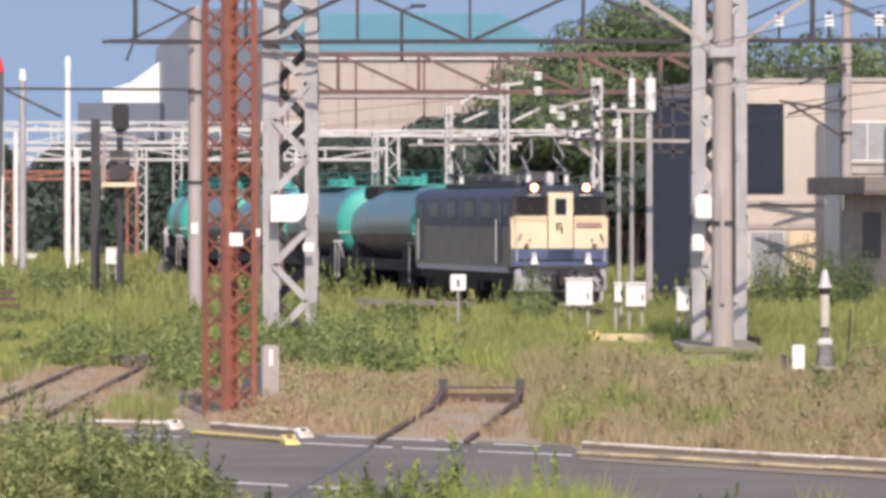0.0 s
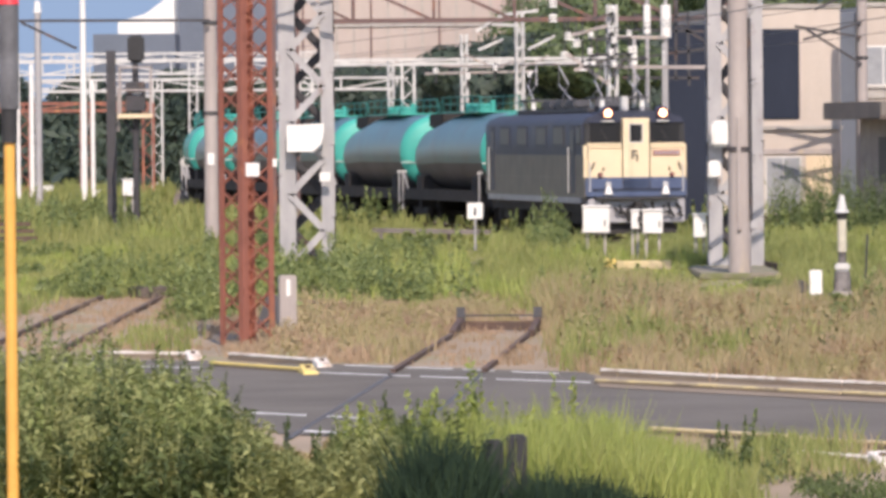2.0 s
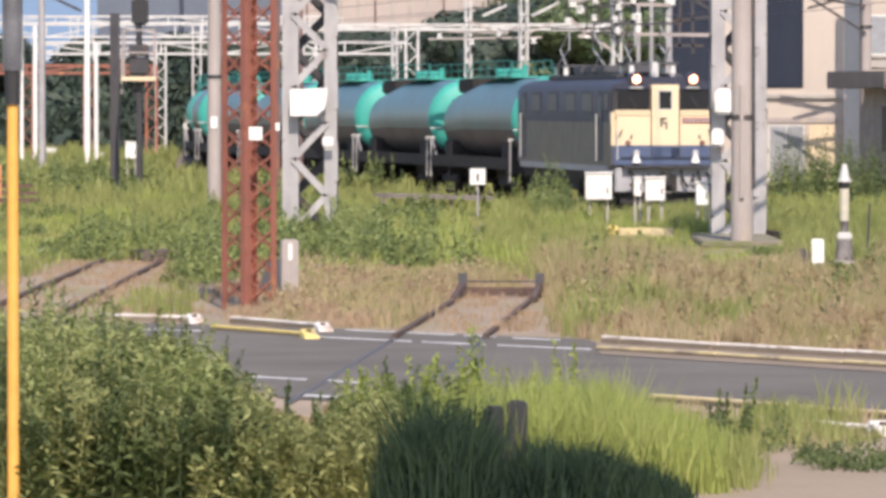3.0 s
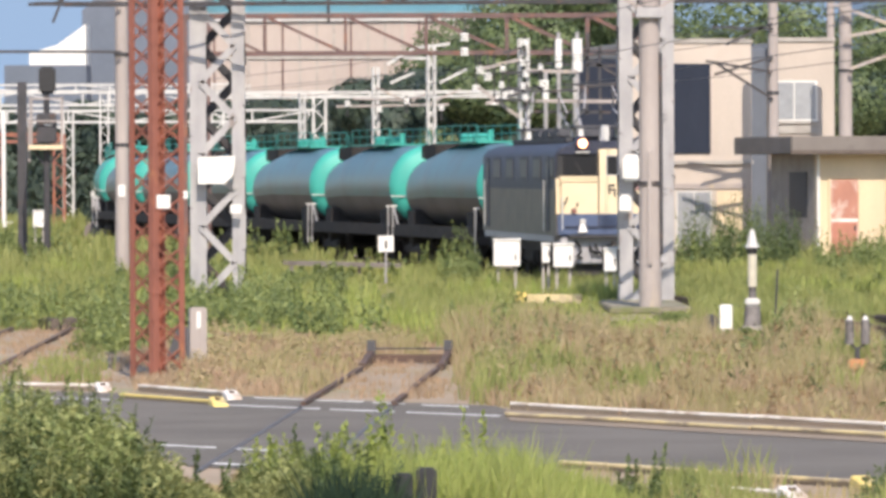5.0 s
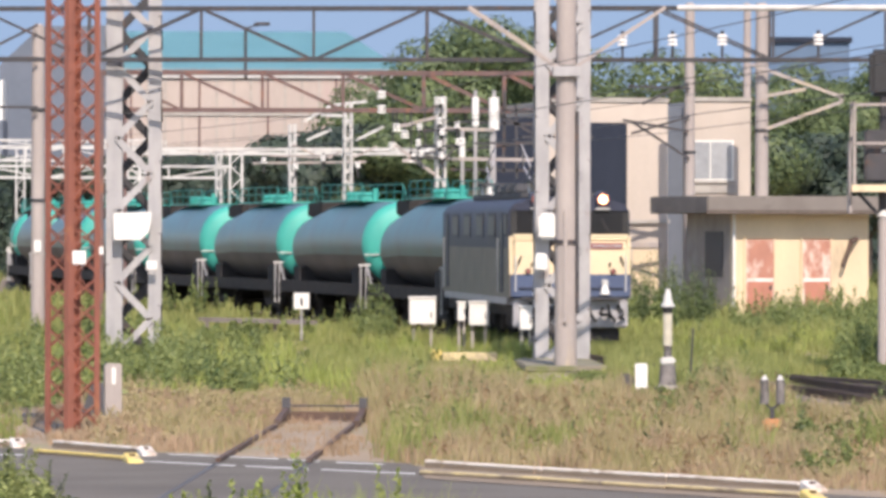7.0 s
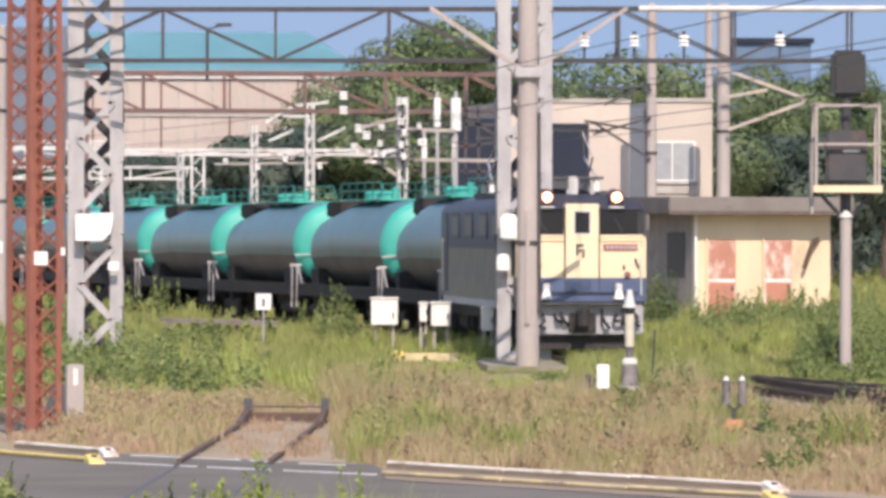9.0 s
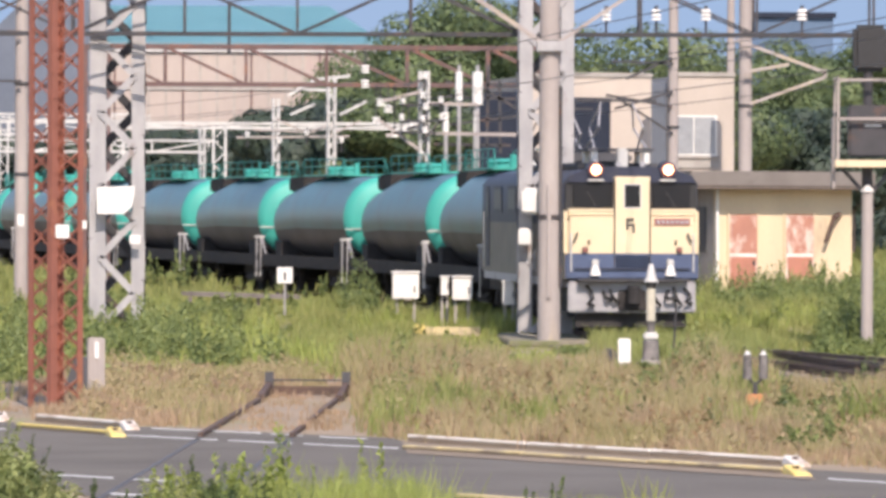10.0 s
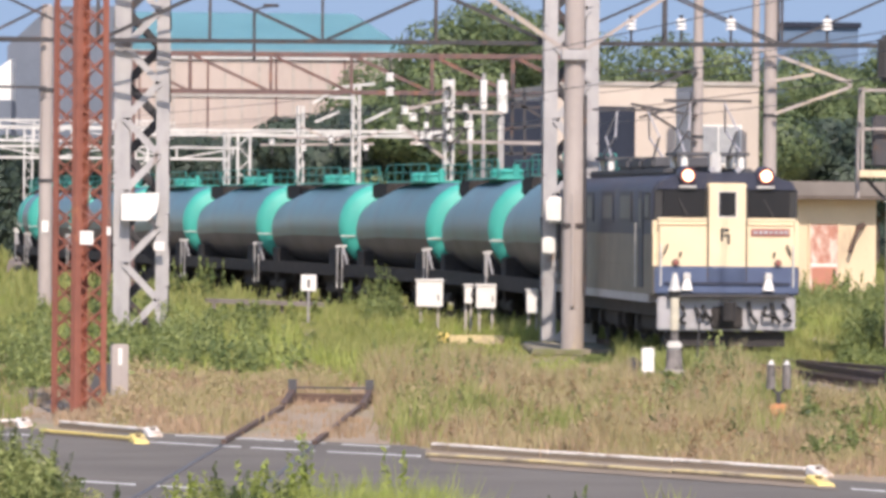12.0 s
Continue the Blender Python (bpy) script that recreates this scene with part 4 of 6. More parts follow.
part("white_gable", prism(bmesh.new(), [(-2.0, 11.6), (2.55, 11.6), (2.55, 14.9), (0.2, 13.2), (-2.0, 12.6)], 0.4, 6.0), M_white, lo)
fb = thing("factory_building", pose(39.5, 430, 0), "dark blue factory block behind the trees", "building")
part("wall", block(-3, 3.4, 0, 10, 0, 17.2), M_factory, fb)
part("roof_edge", block(-3.2, 3.6, -0.3, 0.3, 17.2, 17.6), M_navy, fb)


# ---- plants ----
def in_poly(x, y):
    """True on the road."""
    far = np.interp(x, [p[0] for p in FAR_EDGE], [p[1] for p in FAR_EDGE])
    near = np.interp(x, [p[0] for p in NEAR_EDGE], [p[1] for p in NEAR_EDGE])
    return (y < far + np.maximum(1.35, 0.5 + CROSS_FAR * crossing(x))) & (y > near - 0.5 - CROSS_NEAR * crossing(x))


def patches(x, y, size, seed):
    r = np.random.default_rng(seed)
    v = np.zeros_like(x)
    for k in range(7):
        a, f, p = r.uniform(0, math.pi), r.uniform(0.6, 1.7) / size, r.uniform(0, 6.28)
        v += np.sin((x * math.cos(a) * 2.2 + y * math.sin(a) * 0.7) * f * 6.28 + p)
    return v / 4


def scatter(n, d0, d1, b0, b1):
    d = np.sqrt(rng.uniform(d0 * d0, d1 * d1, n))
    return rng.uniform(b0, b1, n) / 1000 * d, d


def keep_off(x, y, rails=True):
    ok = ~in_poly(x, y)
    ok &= np.abs(x - np.interp(y, RUN_D, RUN_X)) > np.where(y < 140, 1.35, 1.75)
    if rails:
        sa = np.interp(y, [46, 63.5, 85.2], [-1.6, -0.62, 0.58])
        ok &= ~((np.abs(x - sa) < 0.75) & (y < 86))
        ok &= ~((np.abs(x + 6.1) < 1.35) & (y < 104) & (y > 74))
    return ok


def grass(name, x, y, h, blades, width, material, label, spread=0.12):
    n = len(x)
    h = h * low(x, y)
    m = n * blades
    bx = np.repeat(x, blades) + rng.normal(0, spread, m)
    by = np.repeat(y, blades) + rng.normal(0, spread, m)
    hh = np.repeat(h, blades) * rng.uniform(0.5, 1.1, m)
    a = rng.uniform(0, 6.28, m)
    lean = hh * rng.uniform(0.05, 0.45, m)
    la = rng.uniform(0, 6.28, m)
    w = width * rng.uniform(0.6, 1.4, m)
    ux, uy = np.cos(a) * w / 2, np.sin(a) * w / 2
    lx, ly = np.cos(la) * lean, np.sin(la) * lean
    z0 = np.zeros(m)
    V = np.stack([np.stack([bx - ux, by - uy, z0], 1), np.stack([bx + ux, by + uy, z0], 1),
                  np.stack([bx + ux * 0.9 + lx * 0.35, by + uy * 0.9 + ly * 0.35, hh * 0.6], 1), np.stack([bx - ux * 0.9 + lx * 0.35, by - uy * 0.9 + ly * 0.35, hh * 0.6], 1),
                  np.stack([bx + ux * 0.15 + lx, by + uy * 0.15 + ly, hh], 1), np.stack([bx - ux * 0.15 + lx, by - uy * 0.15 + ly, hh], 1)], 1).reshape(-1, 3)
    i = np.arange(m)[:, None] * 6
    Fc = np.concatenate([i + np.array([[0, 1, 2, 3]]), i + np.array([[3, 2, 4, 5]])])
    return soup(name, V, Fc, material, label, "grass")


def weeds(name, x, y, h, leaves, size, material, label, spread=0.16, category="weeds"):
    n = len(x)
    h = h * np.clip(low(x, y), 0, 1.3) if category == "weeds" else h
    m = n * leaves
    f = np.tile(np.linspace(0.08, 1.0, leaves), n)
    hh = np.repeat(h, leaves) * f
    ang = rng.uniform(0, 6.28, m)
    out = spread * (1.15 - f) * rng.uniform(0.2, 1.2, m)
    leanx, leany = np.repeat(rng.normal(0, 0.1, n), leaves) * hh, np.repeat(rng.normal(0, 0.1, n), leaves) * hh
    c = np.stack([np.repeat(x, leaves) + leanx + np.cos(ang) * out, np.repeat(y, leaves) + leany + np.sin(ang) * out, hh], 1)
    sz = size * rng.uniform(0.5, 1.4, m) * (1.2 - 0.6 * f)
    u = rng.normal(0, 1, (m, 3))
    u[:, 2] += 0.5
    u /= np.linalg.norm(u, axis=1)[:, None]
    t = np.cross(u, rng.normal(0, 1, (m, 3)))
    t /= np.linalg.norm(t, axis=1)[:, None]
    u *= sz[:, None]
    t *= (sz * 0.42)[:, None]
    V = np.stack([c - u, c + t, c + u, c - t], 1).reshape(-1, 3)
    Fc = np.arange(m * 4).reshape(-1, 4)
    return soup(name, V, Fc, material, label, category)


def stand(n, d0, d1, b0, b1, size, seed, cut, rails=True, also=None):
    x, y = scatter(n, d0, d1, b0, b1)
    v = patches(x, y, size, seed)
    ok = keep_off(x, y, rails) & (v + rng.normal(0, 0.25, n) > cut)
    if also is not None:
        ok &= also(x, y)
    return x[ok], y[ok], np.clip(v[ok], -0.8, 1.2)


# trodden strips where the growth stays low: bearings and depths
LOW = ((24, 39, 98, 123), (40, 58, 104, 123), (0.5, 5, 108, 147), (1.2, 4.4, 116, 147), (40, 58, 92, 120.4), (58.5, 71.5, 82, 103), (83.5, 89, 64, 80), (5.0, 10.5, 39, 43), (88, 126, 84, 112), (-96, -67, 104, 162), (-16, 6, 128, 158))


def low(x, y):
    """A factor for the height of plants: small on the trodden strips, varied elsewhere."""
    b = x / y * 1000
    f = np.ones_like(x)
    for b0, b1, d0, d1 in LOW:
        f = np.where((b > b0) & (b < b1) & (y > d0) & (y < d1), f * 0.42, f)
    return f * np.clip(0.95 + 0.55 * patches(x, y, 2.6, 77), 0.45, 1.8)


WIDE = (-100, 126)
# green grass of the yard
x, y, v = stand(26000, 94, 165, *WIDE, 14, 3, -0.75)
grass("grass", x, y, (0.22 + 0.12 * v + rng.uniform(0, 0.12, len(x))) * np.clip((y - 80) / 45, 0.5, 1.3), 8, 0.024, M_grass, "tall green grass grown over the yard")
x, y, v = stand(7000, 98, 160, *WIDE, 9, 13, 0.2)
grass("grass", x, y, 0.34 + 0.18 * v, 8, 0.03, M_grass_light, "fresh light green grass in the yard")
x, y, v = stand(9000, 165, 330, *WIDE, 20, 5, -0.7)
grass("grass", x, y, 0.6 + 0.25 * v, 8, 0.08, M_grass, "green grass far down the yard")
# dry grass by the road
right = lambda x, y: (x > 1.35) & (y < 97)
x, y, v = stand(15000, 60, 98, 14, 126, 6, 8, -0.4, also=right)
grass("dry_grass", x, y, 0.17 + 0.18 * v + 0.009 * (y - 62), 9, 0.014, M_dry, "dry brown grass beside the road")
x, y, v = stand(14000, 60, 97, 14, 126, 4, 9, -0.2, also=right)
grass("dry_grass", x, y, 0.14 + 0.12 * v + 0.005 * (y - 62), 9, 0.014, M_dry_red, "withered red-brown grass beside the road")
x, y, v = stand(5000, 72, 97, -40, 12, 3, 10, 0.35)
grass("dry_grass", x, y, 0.10 + 0.10 * v, 8, 0.018, M_dry_red, "withered red-brown grass around the buffer stop")
x, y, v = stand(2600, 73, 97, -32, 8, 5, 18, 0.25)
grass("dry_grass", x, y, 0.14 + 0.12 * v, 8, 0.02, M_dry, "dry brown grass around the buffer stop")
x, y, v = stand(4200, 70, 100, 12, 126, 7, 28, 0.2, also=right)
grass("grass", x, y, 0.30 + 0.22 * v, 8, 0.028, M_grass, "green grass between the dry tufts")
x, y, v = stand(1100, 64, 98, 13, 126, 5, 29, 0.1, also=right)
weeds("weeds", x, y, 0.34 + 0.2 * v, 30, 0.05, M_dry, "dry leafy weeds beside the road", 0.14)
x, y, v = stand(900, 74, 98, 12, 126, 7, 30, 0.55, also=right)
weeds("weeds", x, y, 0.4 + 0.2 * v, 30, 0.05, M_weed, "green weeds among the dry grass", 0.14)
x, y, v = stand(700, 76, 97, -34, 10, 4, 36, 0.2)
weeds("weeds", x, y, 0.25 + 0.15 * v, 30, 0.04, M_dry, "dry leafy weeds around the buffer stop", 0.14)
x, y, v = stand(900, 64, 98, 14, 126, 4, 38, 0.15, also=right)
weeds("dock", x, y, 0.42 + 0.26 * v, 30, 0.045, M_rust_weed, "rust-brown seeding dock among the dry grass", 0.11)
x, y, v = stand(260, 70, 98, 14, 126, 3, 39, 0.3, also=right)
weeds("weeds", x, y, 0.45 + 0.2 * v, 34, 0.05, M_weed_dark, "dark green weeds among the dry grass", 0.12)
# low growth on the tracks
x, y = scatter(11000, 98, 150, 30, 100)
k = np.abs(x - np.interp(y, RUN_D, RUN_X)) < 1.7
grass("grass", x[k], y[k], np.full(k.sum(), 0.36), 9, 0.024, M_grass, "low grass grown over the ballast")
x, y = scatter(5200, 72, 104, -90, 12)
k = ~in_poly(x, y) & (patches(x, y, 2.0, 55) > 0.12)
grass("dry_grass", x[k], y[k], rng.uniform(0.04, 0.14, k.sum()), 8, 0.016, M_dry_red, "short withered tufts between the rails")
x, y = scatter(1500, 76, 100, -95, -48)
k = ~in_poly(x, y) & (patches(x, y, 2.4, 57) > 0.0)
k &= np.abs(x + 6.1) > 1.2
grass("grass", x[k], y[k], rng.uniform(0.08, 0.28, k.sum()), 8, 0.02, M_grass, "short green tufts beside the stub track")
# leafy weeds
x, y, v = stand(2300, 92, 150, -100, 4, 10, 31, 0.45)
weeds("weeds", x, y, 0.5 + 0.35 * v, 34, 0.07, M_weed, "leafy green weeds in the yard")
x, y, v = stand(900, 92, 150, 10, 126, 9, 33, 0.8)
weeds("weeds", x, y, 0.5 + 0.3 * v, 34, 0.07, M_weed, "leafy green weeds in the yard")
x, y, v = stand(2200, 150, 205, *WIDE, 16, 35, 0.3)
weeds("weeds", x, y, 0.6 + 0.5 * v, 34, 0.11, M_weed, "leafy green weeds along the far track")
for b0, b1, d0, d1, h0, n in ((-59, -43, 90, 106, 0.85, 170), (-24, -13, 101, 118, 0.75, 100), (-72, -60, 98, 118, 0.6, 100), (55, 76, 160, 169, 1.5, 260), (-36, -20, 104, 122, 0.5, 160),
                              (79, 122, 150, 168, 0.9, 420), (66, 82, 88, 98, 0.5, 120), (98, 118, 112, 130, 0.9, 260), (101, 108, 112, 116, 0.7, 40), (97, 122, 106, 111.4, 0.75, 170), (91, 103, 67, 78, 0.32, 70),
                              (-8.2, -5.0, 126, 132, 0.75, 22), (-1.2, 0.6, 128, 133, 0.7, 14), (12, 19, 138, 146, 1.1, 50), (-16, -9, 138, 146, 0.7, 40), (52, 58, 108, 114, 0.4, 40)):
    x, y = scatter(n, d0, d1, b0, b1)
    k = keep_off(x, y)
    weeds("weeds", x[k], y[k], h0 * rng.uniform(0.6, 1.25, k.sum()), 50, 0.06, M_weed_dark if b0 in (55, -8.2, -1.2, 101) else M_weed, "dense clump of leafy weeds in the yard", 0.2)
# the near bank: bearings and the rises that the plants' tops reach there
BANK_B = [-104, -78, -66, -55, -47, -41, -37, -33, -28, -21, -14, -6, 0, 5]
BANK_R = [-36.5, -37, -38.5, -40.5, -42.5, -44.5, -46.5, -51.5, -54, -50, -47, -47.5, -48.5, -53]


def bank_weeds(name, n, b0, b1, d0, d1, stems, leaves, size, material, label, tall=(0.62, 1.0), spread=0.085, top=0.0):
    """Clumps of upright leafy stems whose height follows the bank's outline."""
    cx, cy = scatter(n, d0, d1, b0, b1)
    x = np.repeat(cx, stems) + rng.normal(0, 0.065, n * stems)
    y = np.repeat(cy, stems) + rng.normal(0, 0.065, n * stems)
    h = (EYE.z + (np.interp(x / y * 1000, BANK_B, BANK_R) + top) * y / 1000) * np.repeat(rng.uniform(*tall, n), stems) * rng.uniform(0.8, 1.04, n * stems)
    ok = ~in_poly(x, y) & (h > 0.12)
    x, y, h = x[ok], y[ok], h[ok]
    m = len(x) * leaves
    f = np.tile(np.linspace(0.12, 1.0, leaves), len(x))
    hh = np.repeat(h, leaves) * f
    ang = np.tile(np.arange(leaves) * 2.4, len(x)) + np.repeat(rng.uniform(0, 6.28, len(x)), leaves) + rng.normal(0, 0.3, m)
    reach = spread * (1.12 - f * 0.85) * rng.uniform(0.5, 1.3, m)
    tip = np.repeat(rng.normal(0, 0.10, len(x)), leaves) * hh * f
    out = np.stack([np.cos(ang), np.sin(ang), rng.uniform(-0.35, 1.3, m)], 1)
    out /= np.linalg.norm(out, axis=1)[:, None]
    c = np.stack([np.repeat(x, leaves) + tip + np.cos(ang) * reach, np.repeat(y, leaves) + np.sin(ang) * reach, hh], 1)
    side = np.cross(out, rng.normal(0, 0.35, (m, 3)) + np.array([0, 0, 1.0]))
    side /= np.linalg.norm(side, axis=1)[:, None]
    sz = size * rng.uniform(0.5, 1.6, m) * (1.2 - 0.55 * f)
    u, t = out * sz[:, None], side * (sz * 0.25)[:, None]
    drop = np.array([0, 0, 1.0]) * (sz * 0.35)[:, None]
    V = np.stack([c - u - drop * 0.3, c + t, c + u - drop, c - t], 1).reshape(-1, 3)
    k = len(x)
    w = 0.006
    S = np.stack([np.stack([x - w, y, np.zeros(k)], 1), np.stack([x + w, y, np.zeros(k)], 1), np.stack([x + w * 0.4 + tip[leaves - 1::leaves], y, h], 1), np.stack([x - w * 0.4 + tip[leaves - 1::leaves], y, h], 1)], 1).reshape(-1, 3)
    V = np.concatenate([V, S])
    return soup(name, V, np.arange(len(V)).reshape(-1, 4), material, label, "weeds")


bank_weeds("weeds", 230, -104, -38, 41.5, 49, 5, 40, 0.066, M_bank_weed, "thick leafy weeds on the near bank", (0.5, 1.08), 0.11)
bank_weeds("weeds", 90, -104, -38, 41.5, 49, 5, 40, 0.064, M_weed_dark, "dark leafy weeds on the near bank", (0.45, 1.0), 0.10)
bank_weeds("weeds", 150, -104, -40, 41, 48, 4, 44, 0.06, M_weed_pale, "pale feathery weeds on the near bank", (0.5, 1.08), 0.08)
bank_weeds("weeds", 90, -104, -36, 40, 42.5, 6, 40, 0.062, M_bank_weed, "leafy weeds at the foot of the bank", (0.35, 0.75))
bank_weeds("weeds", 70, -104, -36, 40, 42.5, 6, 40, 0.060, M_weed_dark, "dark leafy weeds at the foot of the bank", (0.35, 0.75))
bank_weeds("mugwort", 40, -100, -42, 44, 50, 2, 60, 0.045, M_weed_dark, "dark upright weed stalks on the near bank", (1.0, 1.32), 0.045)
bank_weeds("mugwort", 40, -100, -44, 43, 50, 2, 60, 0.048, M_weed_pale, "tall feathery weed stalks on the near bank", (1.0, 1.28), 0.045)
bank_weeds("weeds", 90, -40, -12, 40.5, 46, 6, 40, 0.055, M_bank_weed, "leafy weeds on the near bank", (0.55, 0.95), 0.085, -1.0)
bank_weeds("weeds", 34, -23, 2, 41.5, 45, 5, 44, 0.05, M_weed_dark, "dark leafy weeds on the near bank", (0.6, 1.0))
bank_weeds("goldenrod", 22, -22, 3, 43, 48, 2, 60, 0.05, M_grass_light, "tall pale green weed stalks beside the road", (0.85, 1.15), 0.055)
bank_weeds("weeds", 30, -34, -18, 46, 52, 4, 34, 0.05, M_dry, "withered weeds at the edge of the road", (0.4, 0.8))
for b, h in ((1.6, 1.75), (0.2, 1.45), (-4.6, 1.35), (3.2, 1.2), (18.3, 1.55), (11.0, 1.1), (-8.0, 1.35), (-19.0, 1.2)):
    p = at(b, 46.5)
    weeds("goldenrod", np.array([p.x, p.x + 0.03, p.x - 0.04, p.x + 0.01]), np.array([p.y, p.y + 0.05, p.y - 0.03, p.y + 0.02]), np.array([0.62, 0.55, 0.5, 0.6]) * h, 60, 0.05, M_grass_light, "tall pale green weed stalk beside the road", 0.09, "tall weed")


def bank_grass(name, n, b0, b1, d0, d1, outline, blades, width, material, label, tall=(0.55, 1.0)):
    """Upright blades whose tips follow an outline of bearings and rises."""
    x, y = scatter(n, d0, d1, b0, b1)
    h = (EYE.z + np.interp(x / y * 1000, [p[0] for p in outline], [p[1] for p in outline]) * y / 1000) * rng.uniform(*tall, n)
    h = h * np.clip(0.92 + 0.28 * patches(x, y, 0.55, 61), 0.55, 1.25)
    ok = ~in_poly(x, y) & (h > 0.05)
    return grass(name, x[ok], y[ok], h[ok] / low(x[ok], y[ok]), blades, width, material, label, 0.08)


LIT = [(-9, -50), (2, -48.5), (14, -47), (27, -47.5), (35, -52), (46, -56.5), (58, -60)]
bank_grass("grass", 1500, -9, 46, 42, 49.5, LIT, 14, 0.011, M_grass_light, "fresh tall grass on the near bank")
bank_grass("grass", 420, 0, 52, 42.5, 48.5, LIT, 10, 0.012, M_grass, "green grass on the near bank")
bank_grass("grass", 40, 4, 40, 42, 45, LIT, 3, 0.02, M_shade_grass, "shadow-dark grass blades among the fresh grass", (0.5, 0.85))
# Outline of the bank's shadow, filled with blades in the near-black colour.
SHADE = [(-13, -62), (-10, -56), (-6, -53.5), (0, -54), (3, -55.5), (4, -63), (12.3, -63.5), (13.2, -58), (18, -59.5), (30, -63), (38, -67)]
bank_grass("shadow_grass", 1500, -12, 38, 39.0, 41.3, SHADE, 12, 0.016, M_shade_grass, "dense grass at the foot of the bank, coloured as in shadow", (0.75, 1.0))
x, y, v = stand(520, 47, 53, 36, 110, 3, 46, -0.1, False)
grass("grass", x, y, 0.18 + 0.12 * v, 9, 0.014, M_grass, "short grass on the near bank")
x, y, v = stand(520, 47, 53, 36, 110, 2, 47, 0.0, False)
grass("dry_grass", x, y, 0.09 + 0.07 * v, 9, 0.012, M_dry, "short dry grass on the near bank")
for b0, b1, d0, d1, h0, n in ((42, 50, 46.5, 48.5, 0.45, 16), (60, 78, 44.5, 46.5, 0.17, 60), (53, 58, 46.5, 48, 0.25, 8), (88, 99, 49, 51, 0.3, 40)):
    x, y = scatter(n, d0, d1, b0, b1)
    weeds("weeds", x, y, h0 * rng.uniform(0.5, 1.3, n), 34, 0.026, M_weed_dark, "dark leafy weeds on the near bank", 0.14)
spikes = np.array([(-31, 46, 0.66), (-27, 46, 0.55), (-23.5, 46.5, 0.5), (-16, 46, 0.86), (-10, 46, 0.78), (-8.4, 45, 0.7), (6.4, 45.5, 0.86), (46, 48, 0.5), (49.5, 48, 0.58), (44, 47.5, 0.4), (-58, 48, 1.0), (-67, 48, 1.1), (-72, 48, 1.12), (-48, 47, 0.9)])
x, y, h = spikes[:, 0] * spikes[:, 1] / 1000, spikes[:, 1], spikes[:, 2]
weeds("mugwort", np.concatenate([x, x + 0.03]), np.concatenate([y, y + 0.05]), np.concatenate([h, h * 0.9]), 90, 0.034, M_weed_dark, "dark leafy spikes standing over the weeds", 0.055, "tall weed")


def tree(m, h, w, seed, label, blobs=12, leaves=1500, size=0.115, leaf=None):
    r = np.random.default_rng(seed)
    t = thing("tree", m, label, "tree", "trees behind the yard")
    bm = bmesh.new()
    tube(bm, (0, 0, 0), (0.1, 0, h * 0.45), h * 0.028, h * 0.018, 10)
    cs = []
    for k in range(blobs):
        a = r.uniform(0, 6.28)
        rad = w * 0.36 * math.sqrt(r.uniform(0, 1))
        c = np.array([math.cos(a) * rad, math.sin(a) * rad, h * r.uniform(0.32, 0.80)])
        cs.append(c)
        tube(bm, (0.1, 0, h * r.uniform(0.2, 0.45)), c, h * 0.012, h * 0.003, 6)
    part("trunk", bm, M_bark, t)
    cs.append(np.array([0, 0, h * 0.82]))
    V = []
    for c in cs:
        n = leaves
        u = r.normal(0, 1, (n, 3))
        u /= np.linalg.norm(u, axis=1)[:, None]
        rr = (w * r.uniform(0.17, 0.26)) * r.uniform(0.55, 1.08, n) ** 0.6
        p = c + u * rr[:, None] * np.array([1, 1, 0.75])
        p[:, 2] = np.maximum(p[:, 2], 0.3)
        a1 = r.normal(0, 1, (n, 3))
        a1 -= (a1 * u).sum(1)[:, None] * u * 0.75
        a1 /= np.linalg.norm(a1, axis=1)[:, None]
        a2 = np.cross(a1, u)
        s = size * r.uniform(0.6, 1.5, n)[:, None]
        V.append(np.stack([p - a1 * s, p + a2 * s * 0.6, p + a1 * s, p - a2 * s * 0.6], 1).reshape(-1, 3))
    V = np.concatenate(V)
    cr = soup("crown", V, np.arange(len(V)).reshape(-1, 4), leaf or M_leaf, "", "", "")
    cr.parent = t
    return t


t1 = tree(pose(5.9, 240, 0), 10.0, 7.0, 1, "broad green tree behind the yard")
t2 = tree(pose(9.0, 250, 0), 13.3, 9.2, 2, "broad green tree behind the yard", 10)
t3 = tree(pose(16.5, 245, 0), 11.2, 9.0, 3, "broad green tree behind the yard", 10)
for src, b, d, rot in ((t3, 76, 252, 40), (t1, 84, 296, 120), (t2, 91, 318, 200), (t3, 98, 300, 80), (t2, 106, 310, 300), (t1, 113, 296, 10), (t3, 121, 300, 150), (t3, 88, 286, 20), (t1, 103, 284, 60), (t3, 95, 330, 240),
                       (t1, 60, 262, 220), (t2, 44, 264, 140),  (t2, 48, 300, 60), (t1, 30, 285, 250), (t3, 24, 262, 95), (t2, 31, 256, 185), (t3, 40, 258, 270), (t1, 19, 270, 330), (t3, 15, 282, 200)):
    copy_thing(src, pose(b * d / 1000, d, -0.02, 0, 0, rot))
t4 = tree(pose(1.0, 300, 0), 7.6, 7.5, 5, "low tree behind the tank train, its green darkened for shade", 8, 900, 0.18, M_leaf_shaded)
